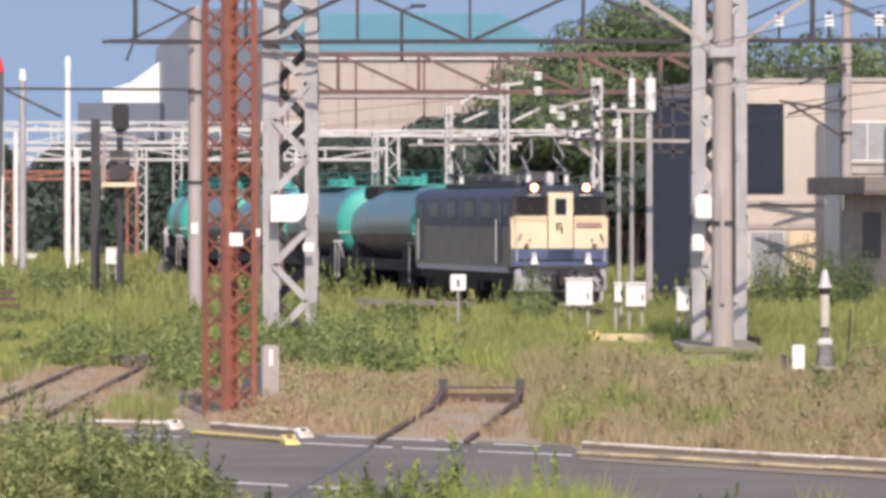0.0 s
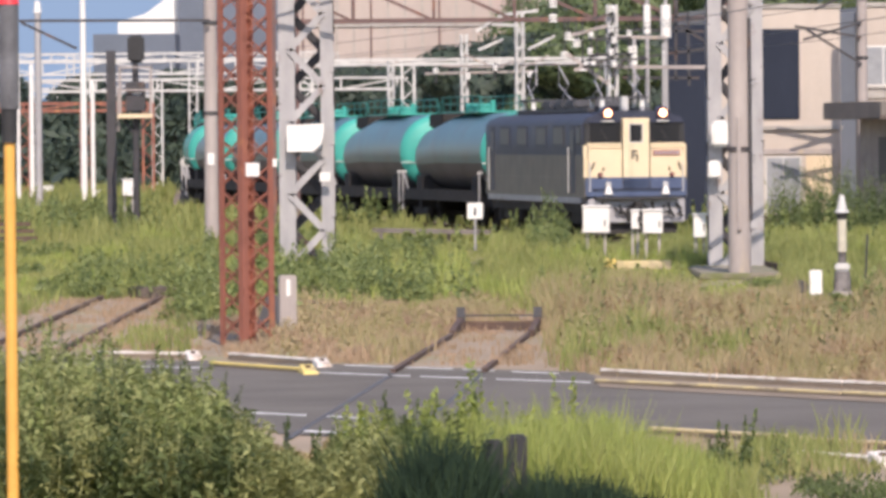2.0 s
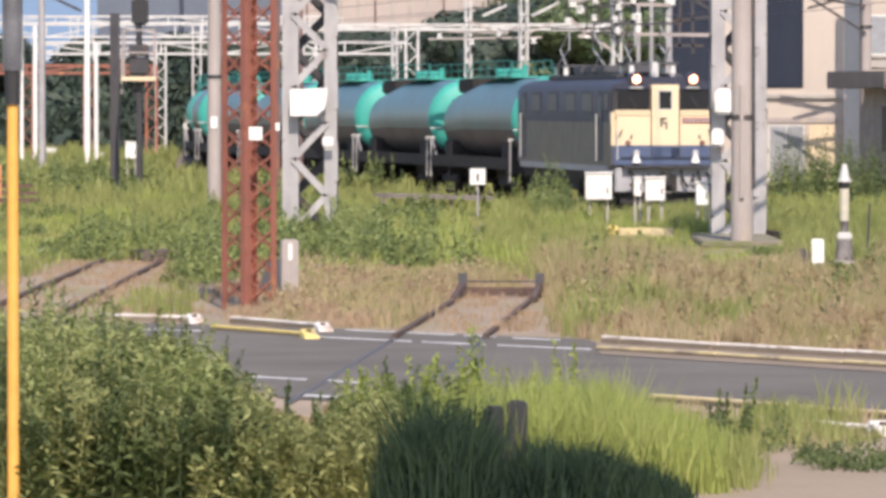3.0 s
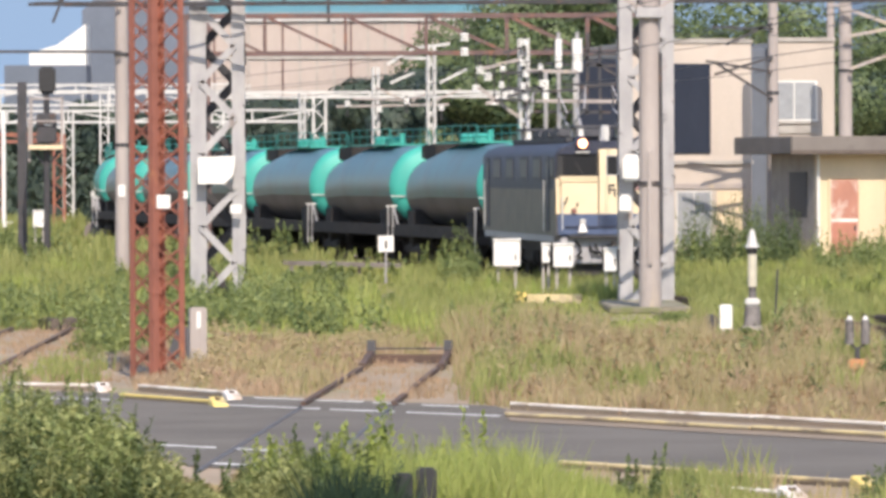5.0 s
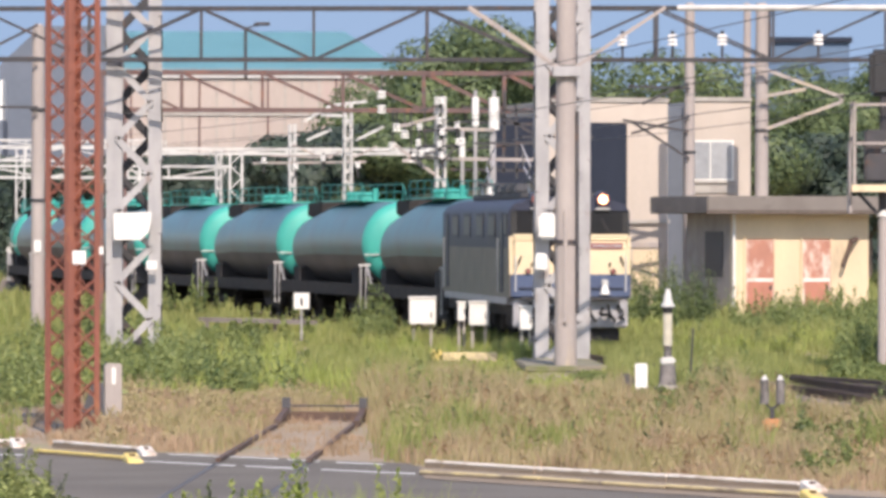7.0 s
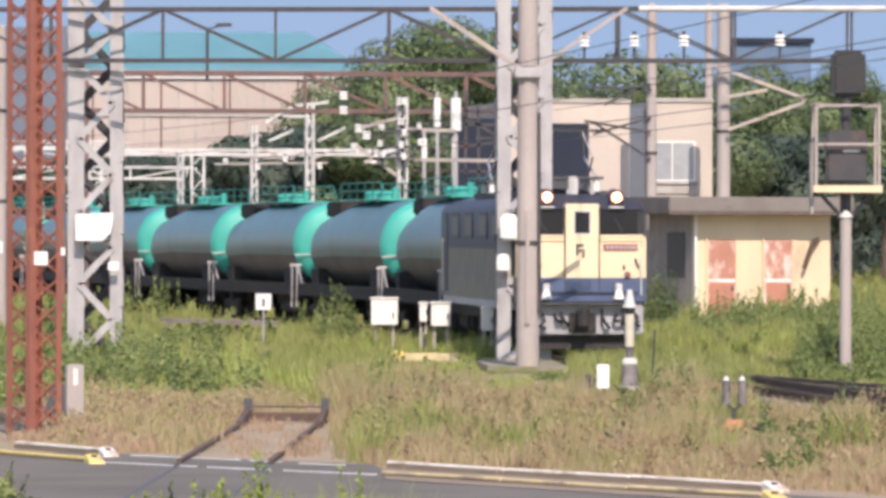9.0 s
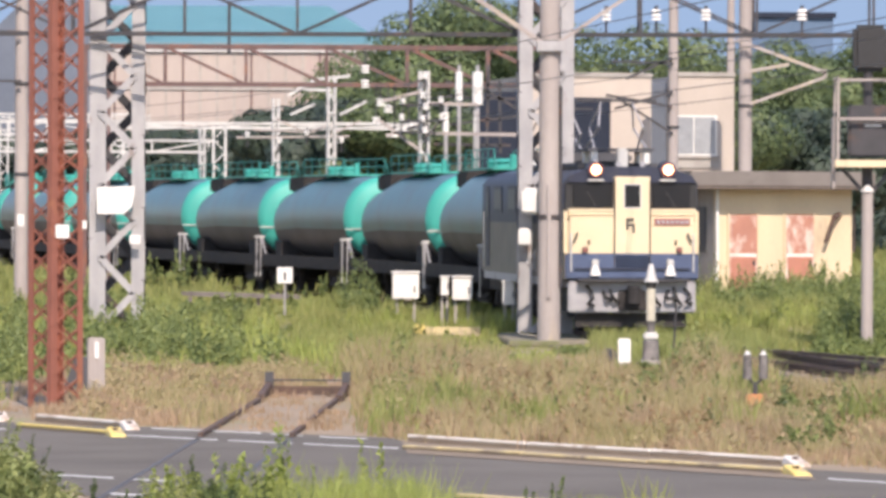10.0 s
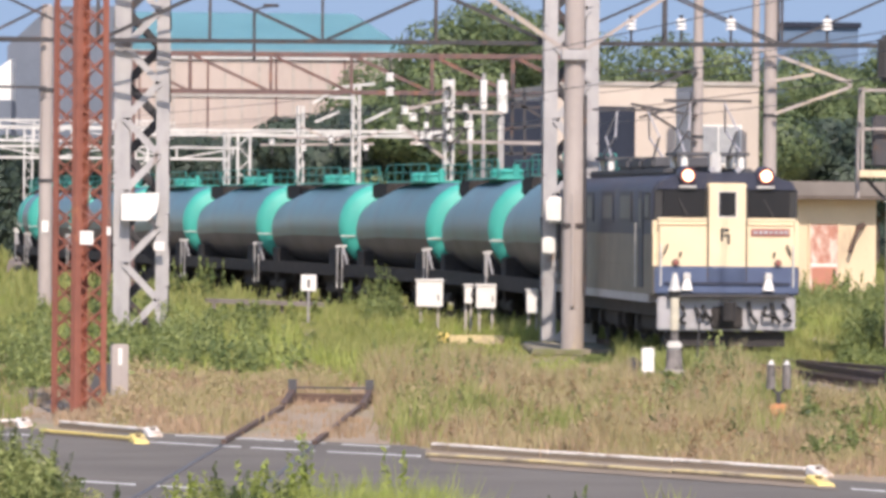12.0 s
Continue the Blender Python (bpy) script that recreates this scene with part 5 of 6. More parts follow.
for b, d, rot in ((-3, 330, 50), (-14, 345, 130), (9, 310, 200), (15, 300, 90), (-24, 350, 260), (-36, 360, 20), (-50, 350, 160), (-66, 365, 300), (-80, 360, 70), (-92, 355, 210), (22, 290, 330), (3, 318, 15), (-9, 335, 275), (-19, 325, 185), (12, 322, 110), (19, 312, 35), (26, 300, 145), (-30, 338, 80), (32, 305, 240), (80, 262, 20), (87, 258, 100), (94, 262, 200), (101, 260, 310), (35, 268, 60), (28, 266, 150), (9, 246, 10), (14, 242, 130), (19, 246, 250), (24, 241, 40), (29, 246, 160), (34, 242, 280), (39, 246, 70), (43, 242, 190), (4, 262, 95), (-1, 276, 215)):
    copy_thing(t4, pose(b * d / 1000, d, 0, 0, 0, rot))
sky_mat = bpy.data.materials.new("sky_backdrop")
sky_mat.use_nodes = True
_p = sky_mat.node_tree.nodes["Principled BSDF"]
_p.inputs["Base Color"].default_value, _p.inputs["Roughness"].default_value = (0, 0, 0, 1), 1
_p.inputs["Emission Color"].default_value, _p.inputs["Emission Strength"].default_value = (0.265, 0.41, 0.62, 1), 0.82
plain("backdrop", block(-900, 1100, 2600, 2610, -5, 320), sky_mat, "hazy pale blue summer sky over the yard", "sky", kind="structure")

x, y = scatter(2600, 330, 470, -110, 130)
weeds("far_woods", x, y, rng.uniform(2.5, 5.5, len(x)), 30, 0.5, M_leaf_shaded, "bushes closing the yard, their green darkened for shade", 1.6, "bushes")


# ---- the train ----
def section(bm, prof, y0, y1):
    """A body of the cross-section prof (x, z) from y0 to y1."""
    a = [bm.verts.new((x, y0, z)) for x, z in prof]
    b = [bm.verts.new((x, y1, z)) for x, z in prof]
    n = len(prof)
    for i in range(n):
        bm.faces.new((a[i], a[(i + 1) % n], b[(i + 1) % n], b[i]))
    bm.faces.new(a[::-1])
    bm.faces.new(b)
    return bm


def wheelset(parent, y, r):
    w = part("wheelset", rod((-0.75, 0, 0), (0.75, 0, 0), 0.08), M_under, parent)
    w.location = (0, y, r)
    for x in (-0.6, 0.6):
        part("wheel", rod((x - 0.07, 0, 0), (x + 0.07, 0, 0), r, r, 28), M_under, w, smooth=True)
        for k in range(3):
            a = k * math.pi / 3
            part("web", bar((x + 0.075 * (1 if x > 0 else -1), -0.3 * math.cos(a), -0.3 * math.sin(a)), (x + 0.075 * (1 if x > 0 else -1), 0.3 * math.cos(a), 0.3 * math.sin(a)), 0.05, 0.02), M_dark, w)
    return w


def locomotive():
    t = thing("locomotive", Matrix(), "blue and cream electric locomotive with lit headlamps", "locomotive")
    H = 7.75                       # half length of the body
    up = [(-1.4, 2.28), (1.4, 2.28), (1.4, 3.12), (1.29, 3.28), (0.97, 3.40), (0.4, 3.47), (-0.4, 3.47), (-0.97, 3.40), (-1.29, 3.28), (-1.4, 3.12)]
    part("upper_body", section(bmesh.new(), up, -H, H - 0.30), M_blue, t, "dark blue upper body", smooth=True)
    part("side_band", block(-1.4, 1.4, -H, H - 0.14, 1.68, 2.277), M_shaded_cream, t, "grimy cream lower side with shade in its colour")
    part("lower_band", block(-1.4, 1.4, -H, H - 0.06, 1.14, 1.677), M_shaded_cream, t, "grimy cream sill band with shade in its colour")
    part("side_apron", block(-1.395, 1.395, -H + 0.3, H - 0.6, 0.98, 1.137), M_skirt, t)
    # front
    bm = section(bmesh.new(), [(-1.4, 1.68), (1.4, 1.68), (1.4, 2.55), (-1.4, 2.55)], H - 0.30, H)
    bmesh.ops.bevel(bm, geom=[e for e in bm.edges if abs(e.verts[0].co.z - e.verts[1].co.z) > 0.5 and e.verts[0].co.y > H - 0.1], offset=0.12, segments=3, affect="EDGES")
    part("front_panel", bm, M_cream, t, "cream front", smooth=True)
    part("front_sill", block(-1.38, 1.38, H - 0.05, H + 0.05, 1.14, 1.677, bevel=0.04), M_sill_blue, t, "blue front sill")
    bm = section(bmesh.new(), [(-1.37, 2.55), (1.37, 2.55), (1.36, 3.12), (1.2, 3.26), (-1.2, 3.26), (-1.36, 3.12)], H - 0.45, H - 0.16)
    part("window_band", bm, M_rubber, t, "black window surround")
    for x0, x1 in ((-1.22, -0.42), (0.42, 1.22)):
        w = part("windscreen", block(x0, x1, H - 0.17, H - 0.12, 2.62, 3.12, bevel=0.02), M_screen, t, "dark windscreen")
        part("wiper", bar((x0 + 0.3, H - 0.10, 2.62), (x0 + 0.5, H - 0.10, 2.95), 0.02), M_dark, w)
        part("ledge", block(x0 - 0.1, x1 + 0.1, H - 0.16, H + 0.02, 2.545, 2.60), M_cream, w)
    bm = bmesh.new()
    bm2 = section(bm, [(-1.34, 3.14), (1.34, 3.14), (1.27, 3.28), (0.95, 3.39), (0.4, 3.46), (-0.4, 3.46), (-0.95, 3.39), (-1.27, 3.28)], H - 0.31, H - 0.12)
    part("roof_brow", bm2, M_blue, t, smooth=True)
    d = part("gangway_door", block(-0.38, 0.38, H - 0.14, H + 0.045, 1.36, 3.26, bevel=0.03), M_cream, t, "cream front door")
    part("door_window", block(-0.17, 0.17, H + 0.02, H + 0.052, 2.62, 3.10, bevel=0.012), M_screen, d)
    part("window_rim", block(-0.20, 0.20, H + 0.0, H + 0.048, 2.59, 3.13, bevel=0.012), M_pale, d)
    part("door_foot", block(-0.372, 0.372, H + 0.0, H + 0.05, 1.36, 1.68), M_sill_blue, d)
    for x in (-0.37, 0.37):
        part("door_seam", block(x - 0.012, x + 0.012, H + 0.03, H + 0.056, 1.4, 3.2), M_dark, d)
    for a, b, z0, z1 in ((-0.10, -0.05, 2.16, 2.40), (-0.10, 0.06, 2.34, 2.40), (-0.04, 0.08, 2.24, 2.29), (0.03, 0.08, 2.10, 2.29)):
        part("emblem_bar", block(0.03 - b, 0.03 - a, H + 0.046, H + 0.055, z0, z1), M_dark, d)
    for x0, x1 in ((-1.34, -0.40), (0.40, 1.34)):
        part("front_ledge", block(x0, x1, H - 0.02, H + 0.03, 2.46, 2.50, bevel=0.012), M_cream, t)
    part("sill_step", block(-1.2, 1.2, H + 0.05, H + 0.09, 1.34, 1.38), M_blue, t)
    part("nameplate", block(-1.2, -0.46, H + 0.001, H + 0.02, 2.26, 2.40), M_plate, t, "red-brown plate")
    for k in range(7):
        part("plate_bar", block(-1.17 + k * 0.098, -1.10 + k * 0.098, H + 0.02, H + 0.028, 2.30, 2.36), M_skirt, t)
    for s in (-1, 1):
        h = part("headlight", rod((0.75 * s, H - 0.5, 3.42), (0.75 * s, H - 0.02, 3.40), 0.17, 0.165, 20), M_blue, t, "headlamp housing", smooth=True)
        part("lens", rod((0.75 * s, H - 0.03, 3.40), (0.75 * s, H + 0.005, 3.40), 0.108, 0.095, 20), M_lamp, h, "glowing headlamp")
        # Red-brown ring that paints the lamp's orange halo around the lens.
        part("halo_ring", rod((0.75 * s, H - 0.04, 3.40), (0.75 * s, H - 0.01, 3.40), 0.15, 0.145, 20), M_plate, h)
        part("lamp_bracket", block(0.75 * s - 0.17, 0.75 * s + 0.17, H - 0.13, H - 0.02, 3.16, 3.21, bevel=0.015), M_pale, h)
        l = part("tail_light", rod((0.98 * s, H - 0.02, 1.75), (0.98 * s, H + 0.07, 1.75), 0.07, 0.065, 14), M_dark, t)
        part("lens", rod((0.98 * s, H + 0.07, 1.75), (0.98 * s, H + 0.08, 1.75), 0.05, 0.045, 14), M_plate, l)
        part("handrail", rod((1.27 * s, H + 0.06, 1.3), (1.27 * s, H + 0.06, 2.1), 0.018), M_pale, t)
        part("lamp_iron", bar((0.9 * s, H + 0.02, 1.86), (0.9 * s, H + 0.08, 1.95), 0.04, 0.02), M_dark, t)
        jb = part("jumper_socket", block(0.78 * s - 0.07, 0.78 * s + 0.07, H + 0.03, H + 0.18, 1.42, 1.56, bevel=0.02), M_pale, t)
        part("socket_cover", rod((0.78 * s, H + 0.14, 1.22), (0.78 * s, H + 0.12, 1.44), 0.12, 0.06, 14), M_white, jb)
        part("hand_grip", rod((1.22 * s, H + 0.05, 1.9), (1.14 * s, H + 0.07, 2.1), 0.018), M_dark, t)
        part("roof_horn", rod((0.25 * s, H - 0.6, 3.50), (0.25 * s, H - 0.25, 3.52), 0.03, 0.06), M_skirt, t)
    part("step_edge", block(-1.15, 1.15, H + 0.03, H + 0.3, 1.10, 1.16), M_dark, t)
    part("skirt", block(-1.32, 1.32, H - 0.12, H + 0.06, 0.46, 1.10, bevel=0.03), M_skirt, t, "grey front skirt")
    c = part("coupler", block(-0.14, 0.14, H - 0.1, H + 0.5, 0.68, 1.0, bevel=0.05), M_under, t)
    part("knuckle", rod((0.03, H + 0.52, 0.66), (0.03, H + 0.52, 1.02), 0.13, 0.13, 12), M_under, c)
    part("guard_plate", block(-0.3, 0.3, H + 0.062, H + 0.12, 0.5, 0.92, bevel=0.03), M_under, t)
    for x in (-1.08, -0.86, -0.74, -0.42, 0.46, 0.60, 0.95):
        a1, a2 = random.uniform(0, 0.14), random.uniform(-0.10, 0.10)
        part("brake_hose", cord([(x, H + 0.08, 1.02 - a1), (x + a2, H + 0.2, 0.90 - a1), (x - 0.03 + a2, H + 0.23, 0.76), (x - 0.10 - a2, H + 0.2, 0.64 + a1), (x - 0.15, H + 0.12, 0.60 + a1)], 0.036, 8), M_rubber, t, smooth=True)
    part("snow_plough", block(-1.15, 1.15, H - 0.35, H - 0.15, 0.16, 0.44), M_under, t)
    # sides
    for s in (-1, 1):
        for y in (-4.4, -1.6, 1.4, 4.0):
            w = part("side_window", block(1.385 * s, 1.425 * s, y - 0.8, y + 0.8, 2.5, 3.1, bevel=0.012), M_blue, t)
            part("pane", block(1.424 * s, 1.432 * s, y - 0.7, y + 0.7, 2.58, 3.02), M_side_glass, w)
        for y in (H - 1.7, -H + 1.2):
            dd = part("side_door", block(1.385 * s, 1.42 * s, y - 0.32, y + 0.32, 1.25, 3.1, bevel=0.01), M_blue, t)
            part("door_window", block(1.421 * s, 1.428 * s, y - 0.2, y + 0.2, 2.4, 2.95), M_side_glass, dd)
            part("grab_rail", rod((1.45 * s, y - 0.42, 1.25), (1.45 * s, y - 0.42, 2.5), 0.018), M_pale, dd)
        w = part("cab_window", block(1.385 * s, 1.42 * s, H - 1.15, H - 0.5, 2.55, 3.08, bevel=0.01), M_rubber, t)
        part("pane", block(1.421 * s, 1.428 * s, H - 1.1, H - 0.55, 2.6, 3.03), M_side_glass, w)
    # roof
    part("roof_deck", block(-0.9, 0.9, -5.5, 5.5, 3.42, 3.56, bevel=0.05), M_roof, t)
    for y in (-1.8, 0.0, 1.8):
        part("roof_monitor", block(-0.7, 0.7, y - 0.75, y + 0.75, 3.56, 3.80, bevel=0.06), M_roof, t)
    for y0 in (5.2, -5.2):
        p = part("pantograph", block(-0.7, 0.7, y0 - 0.8, y0 + 0.8, 3.80, 3.86), M_roof, t)
        for x in (-0.55, 0.55):
            part("lower_arm", rod((x, y0 - 0.7, 3.86), (x * 0.85, y0 + 0.75, 4.3), 0.025), M_skirt, p)
            part("lower_arm", rod((x, y0 + 0.7, 3.86), (x * 0.85, y0 - 0.75, 4.3), 0.025), M_skirt, p)
            part("upper_arm", rod((x * 0.85, y0 + 0.75, 4.3), (x * 0.6, y0 - 0.05, 4.85), 0.02), M_skirt, p)
            part("upper_arm", rod((x * 0.85, y0 - 0.75, 4.3), (x * 0.6, y0 + 0.05, 4.85), 0.02), M_skirt, p)
            part("insulator", rod((x, y0 - 0.7, 3.54), (x, y0 - 0.7, 3.82), 0.07), M_white, p)
            part("insulator", rod((x, y0 + 0.7, 3.54), (x, y0 + 0.7, 3.82), 0.07), M_white, p)
        part("collector_bow", bar((-0.85, y0, 4.87), (0.85, y0, 4.87), 0.10, 0.05), M_dark, p)
    part("whistle_box", block(-0.1, 0.1, 6.0, 6.3, 3.44, 3.86, bevel=0.03), M_pale, t)
    # running gear
    part("underframe", block(-1.25, 1.25, -H + 0.2, H - 0.5, 0.72, 0.977), M_under, t)
    sets = []
    for y0 in (-5.3, 0.0, 5.3):
        b = part("bogie", block(-1.12, -0.92, y0 - 1.9, y0 + 1.9, 0.42, 0.72, bevel=0.04), M_under, t)
        part("bogie_side", block(0.92, 1.12, y0 - 1.9, y0 + 1.9, 0.42, 0.72, bevel=0.04), M_under, b)
        for dy in (-1.3, 1.3):
            sets.append((wheelset(t, y0 + dy, 0.52), y0 + dy, 0.52))
            for s in (-1, 1):
                part("axle_box", block(1.0 * s, 1.2 * s, y0 + dy - 0.2, y0 + dy + 0.2, 0.35, 0.7, bevel=0.04), M_under, b)
    return t, sets


def lathe(bm, prof, n=40, zc=0.0, keep=None):
    """A body of revolution about y: prof rows (y, radius, rise of the axis); keep(angle) picks the faces."""
    rings = []
    for y, r, dz in prof:
        rings.append([bm.verts.new((r * math.cos(k * 2 * math.pi / n), y, zc + dz + r * math.sin(k * 2 * math.pi / n))) for k in range(n)])
    for a, b in zip(rings[:-1], rings[1:]):
        for k in range(n):
            if keep is None or keep((k + 0.5) * 2 * math.pi / n):
                bm.faces.new((a[k], a[(k + 1) % n], b[(k + 1) % n], b[k]))
    bmesh.ops.delete(bm, geom=[v for v in bm.verts if not v.link_faces], context="VERTS")
    return bm


def tank_car():
    t = thing("tank_wagon", Matrix(), "green and grimy grey tank wagon with a railed walkway", "tank wagon", "tank wagons of the train")
    zc, R, E2 = 2.33, 1.20, 6.05
    barrel = [(-E2, 0.97, -0.15), (-2.2, 1.17, -0.02), (-1.5, R, 0), (E2, R, 0)]
    top = part("tank_upper", lathe(bmesh.new(), barrel, 48, zc, lambda a: -0.27 < (a + math.pi) % (2 * math.pi) - math.pi < 3.4 or a > 6.01), M_tank_upper, t, "grimy teal upper half with shade in its colour", smooth=True)
    part("tank_lower", lathe(bmesh.new(), barrel, 48, zc, lambda a: 3.4 < a < 6.01), M_tank_grey, t, "grimy grey lower half", smooth=True)
    part("front_end", lathe(bmesh.new(), [(E2, R, 0), (E2 + 0.14, R * 0.97, 0), (E2 + 0.27, R * 0.82, 0), (E2 + 0.36, R * 0.5, 0), (E2 + 0.39, 0.02, 0)], 48, zc), M_green, t, "green dished end", smooth=True)
    part("rear_end", lathe(bmesh.new(), [(-E2, 0.97, -0.15), (-E2 - 0.14, 0.93, -0.15), (-E2 - 0.27, 0.79, -0.15), (-E2 - 0.36, 0.46, -0.15), (-E2 - 0.38, 0.02, -0.15)], 48, zc), M_green, t, "green dished end", smooth=True)
    # walkway on top
    zt = zc + R
    wk = part("walkway", block(-0.62, 0.62, -3.1, 3.1, zt + 0.02, zt + 0.07), M_green, t)
    for s in (-1, 1):
        for y in np.linspace(-3.05, 3.05, 6):
            part("rail_post", rod((0.6 * s, y, zt + 0.06), (0.6 * s, y, zt + 0.52), 0.017, n=6), M_rail_green, wk)
        for z in (0.3, 0.52):
            part("handrail", rod((0.6 * s, -3.05, zt + z), (0.6 * s, 3.05, zt + z), 0.017, n=6), M_rail_green, wk)
        part("end_rail", rod((0.6 * s, 3.05, zt + 0.52), (0.6 * s, 3.7, zt + 0.06), 0.017, n=6), M_rail_green, wk)
        part("end_rail", rod((0.6 * s, -3.05, zt + 0.52), (0.6 * s, -3.9, zt + 0.0), 0.017, n=6), M_rail_green, wk)
    for y in (-0.9, 0.9):
        hd = part("hatch", rod((0, y, zt - 0.05), (0, y, zt + 0.22), 0.33, 0.31, 18), M_green, t)
        part("hatch_lid", rod((0, y, zt + 0.22), (0, y, zt + 0.30), 0.36, 0.25, 18), M_green, hd)
    part("rear_dark_block", block(-0.55, 0.55, -5.8, -3.4, zt - 0.42, zt + 0.02, bevel=0.05), M_under, t, "dark block on the tank top")
    part("valve", rod((0, 2.0, zt), (0, 2.0, zt + 0.4), 0.08), M_green, t)
    # frame
    part("frame", block(-1.18, 1.18, -6.3, 6.3, 0.92, 1.10), M_under, t)
    for y in (-4.6, 4.6):
        part("saddle", block(-1.1, 1.1, y - 0.5, y + 0.5, 1.10, 1.62, bevel=0.03), M_under, t)
    for s in (-1, 1):
        part("side_sill", block(1.18 * s, 1.3 * s, -6.2, 6.2, 0.86, 1.2), M_under, t)
        for y in (-6.45, 6.42):
            e = part("end_post", bar((1.3 * s, y, 0.75), (1.3 * s, y, 1.72), 0.04, 0.06), M_grey, t, "grey end post")
            part("post_head", block(1.24 * s - 0.06, 1.24 * s + 0.12, y - 0.04, y + 0.04, 1.7, 1.76), M_pale, e)
            part("gusset", bar((1.28 * s, y * 0.995, 1.7), (1.2 * s, y * 0.94, 1.15), 0.035, 0.05), M_skirt, e)
            part("step", block(1.1 * s, 1.36 * s, y - 0.16, y + 0.1, 0.48, 0.52), M_under, t)
            part("step_hanger", bar((1.3 * s, y - 0.03, 0.5), (1.3 * s, y - 0.03, 0.9), 0.04, 0.02), M_pale, t)
    for y in (-6.38, 6.38):
        part("end_beam", block(-1.3, 1.3, y - 0.06, y + 0.06, 0.72, 1.12), M_under, t)
        part("end_platform", block(-1.28, 1.28, y - 0.25, y + 0.12, 1.12, 1.17), M_under, t)
        part("coupler", block(-0.12, 0.12, min(y, y * 1.06), max(y, y * 1.06), 0.74, 1.0), M_under, t)
        part("end_handrail", rod((-1.2, y, 2.02), (1.2, y, 2.02), 0.02, n=6), M_pale, t)
    sets = []
    for y0 in (-4.6, 4.6):
        b = part("bogie", block(-1.08, 1.08, y0 - 0.22, y0 + 0.22, 0.5, 0.9, bevel=0.04), M_under, t)
        for s in (-1, 1):
            part("bogie_side", block(0.9 * s, 1.05 * s, y0 - 1.25, y0 + 1.25, 0.36, 0.62, bevel=0.05), M_under, b)
        for dy in (-0.85, 0.85):
            sets.append((wheelset(t, y0 + dy, 0.43), y0 + dy, 0.43))
    part("tank_valve_box", block(-0.35, 0.35, -0.6, 0.6, 0.55, 0.92), M_under, t)
    part("air_reservoir", rod((-0.8, -2.4, 0.7), (-0.8, -1.4, 0.7), 0.22, n=14), M_under, t)
    return t, sets


loco, loco_sets = locomotive()
first_tank, _ = tank_car()
tanks = [first_tank] + [copy_thing(first_tank, Matrix()) for _ in range(11)]

# ---- overhead fittings ----
def insulator(p, r, h, hang=0.0, label="white porcelain insulator of the overhead line"):
    t = thing("insulator", Matrix.Translation(p), label, "insulator", "white insulators")
    for k in range(3):
        part("shed", rod((0, 0, -h / 2 + k * h / 3), (0, 0, -h / 2 + k * h / 3 + h * 0.22), r, r * 0.7, 12), M_white, t)
    part("stem", rod((0, 0, -h / 2), (0, 0, h / 2 + 0.05), r * 0.35, n=8), M_dark, t)
    part("pin", rod((0, 0, -h / 2 - (0.32 if not hang else 0.02)), (0, 0, -h / 2), 0.03, n=6), M_dark, t)
    if hang:
        part("hanger", rod((0, 0, h / 2), (0, 0, hang - p.z), 0.025, n=6), M_dark, t)


for b, r in ((16.8, 23.9), (16.8, 21.3), (19.5, 18.1), (20.9, 16.9), (18.8, 14.7), (24.5, 14.0), (22.0, 12.6)):
    insulator(at(b, 170.95, r), 0.14, 0.26, 7.62 if r > 21.5 else 6.5)
for b in (59.7, 68.5, 77.2, 94.0):
    x = b * 0.1212
    insulator(Vector((x, 124.4 - 3.8 * (x + 6.8) / 19.7, 7.0)), 0.12, 0.26)

for b, r in ((27.4, 22.9), (27.0, 19.3), (27.5, 17.3), (27.1, 15.2), (27.4, 13.2), (23.5, 18.2), (23.3, 15.4), (23.8, 13.5), (30.2, 18.6), (30.4, 15.6)):
    insulator(at(b, 164.6, r), 0.09, 0.2)
for b, r in ((1.6, 11.2), (6.5, 12.6), (12.6, 11.4), (-4.0, 12.2)):
    insulator(at(b, 181.6, r), 0.10, 0.2)


def bracket_set(name, d, arms, material, w, label):
    """Arms of an overhead line bracket: rows of bearing and rise at both ends."""
    t = thing(name, Matrix(), label, "line bracket", "overhead line brackets")
    for b0, r0, b1, r1 in arms:
        part("arm", bar(at(b0, d, r0), at(b1, d, r1), w, w), material, t)


bracket_set("line_bracket", 178.0, ((82.4, 29.3, 98.6, 23.5), (85.0, 17.9, 98.3, 22.7), (98.4, 22.6, 98.4, 24.2), (84.2, 23.6, 92.0, 25.0)), M_concrete, 0.10, "pale steel bracket arms on a concrete pole")
bracket_set("line_bracket", 177.8, ((61.0, 19.2, 71.3, 12.6), (59.5, 19.4, 71.2, 17.4), (63.0, 22.3, 71.2, 26.0), (61.0, 17.0, 71.3, 20.0), (71.4, 25.0, 60.5, 25.4)), M_dark, 0.08, "dark steel bracket arms reaching from a concrete pole")
feeder = thing("feeder_pipe", Matrix(), "long pale feeder pipe along the gantry", "pipe")
part("pipe", rod((8.4, 121.37, 7.67), (13.6, 120.37, 7.65), 0.065), M_pale, feeder)
bracket_set("line_bracket", 149.6, ((-79.5, 21.6, -43.9, 21.4), (-77.3, 21.3, -67.5, 16.6), (-59.2, 30.1, -43.9, 30.1), (-55.5, 30.1, -43.9, 36.0), (-54.8, 29.6, -56.0, 26.6)), M_dark, 0.07, "dark cantilever arms on a concrete pole")
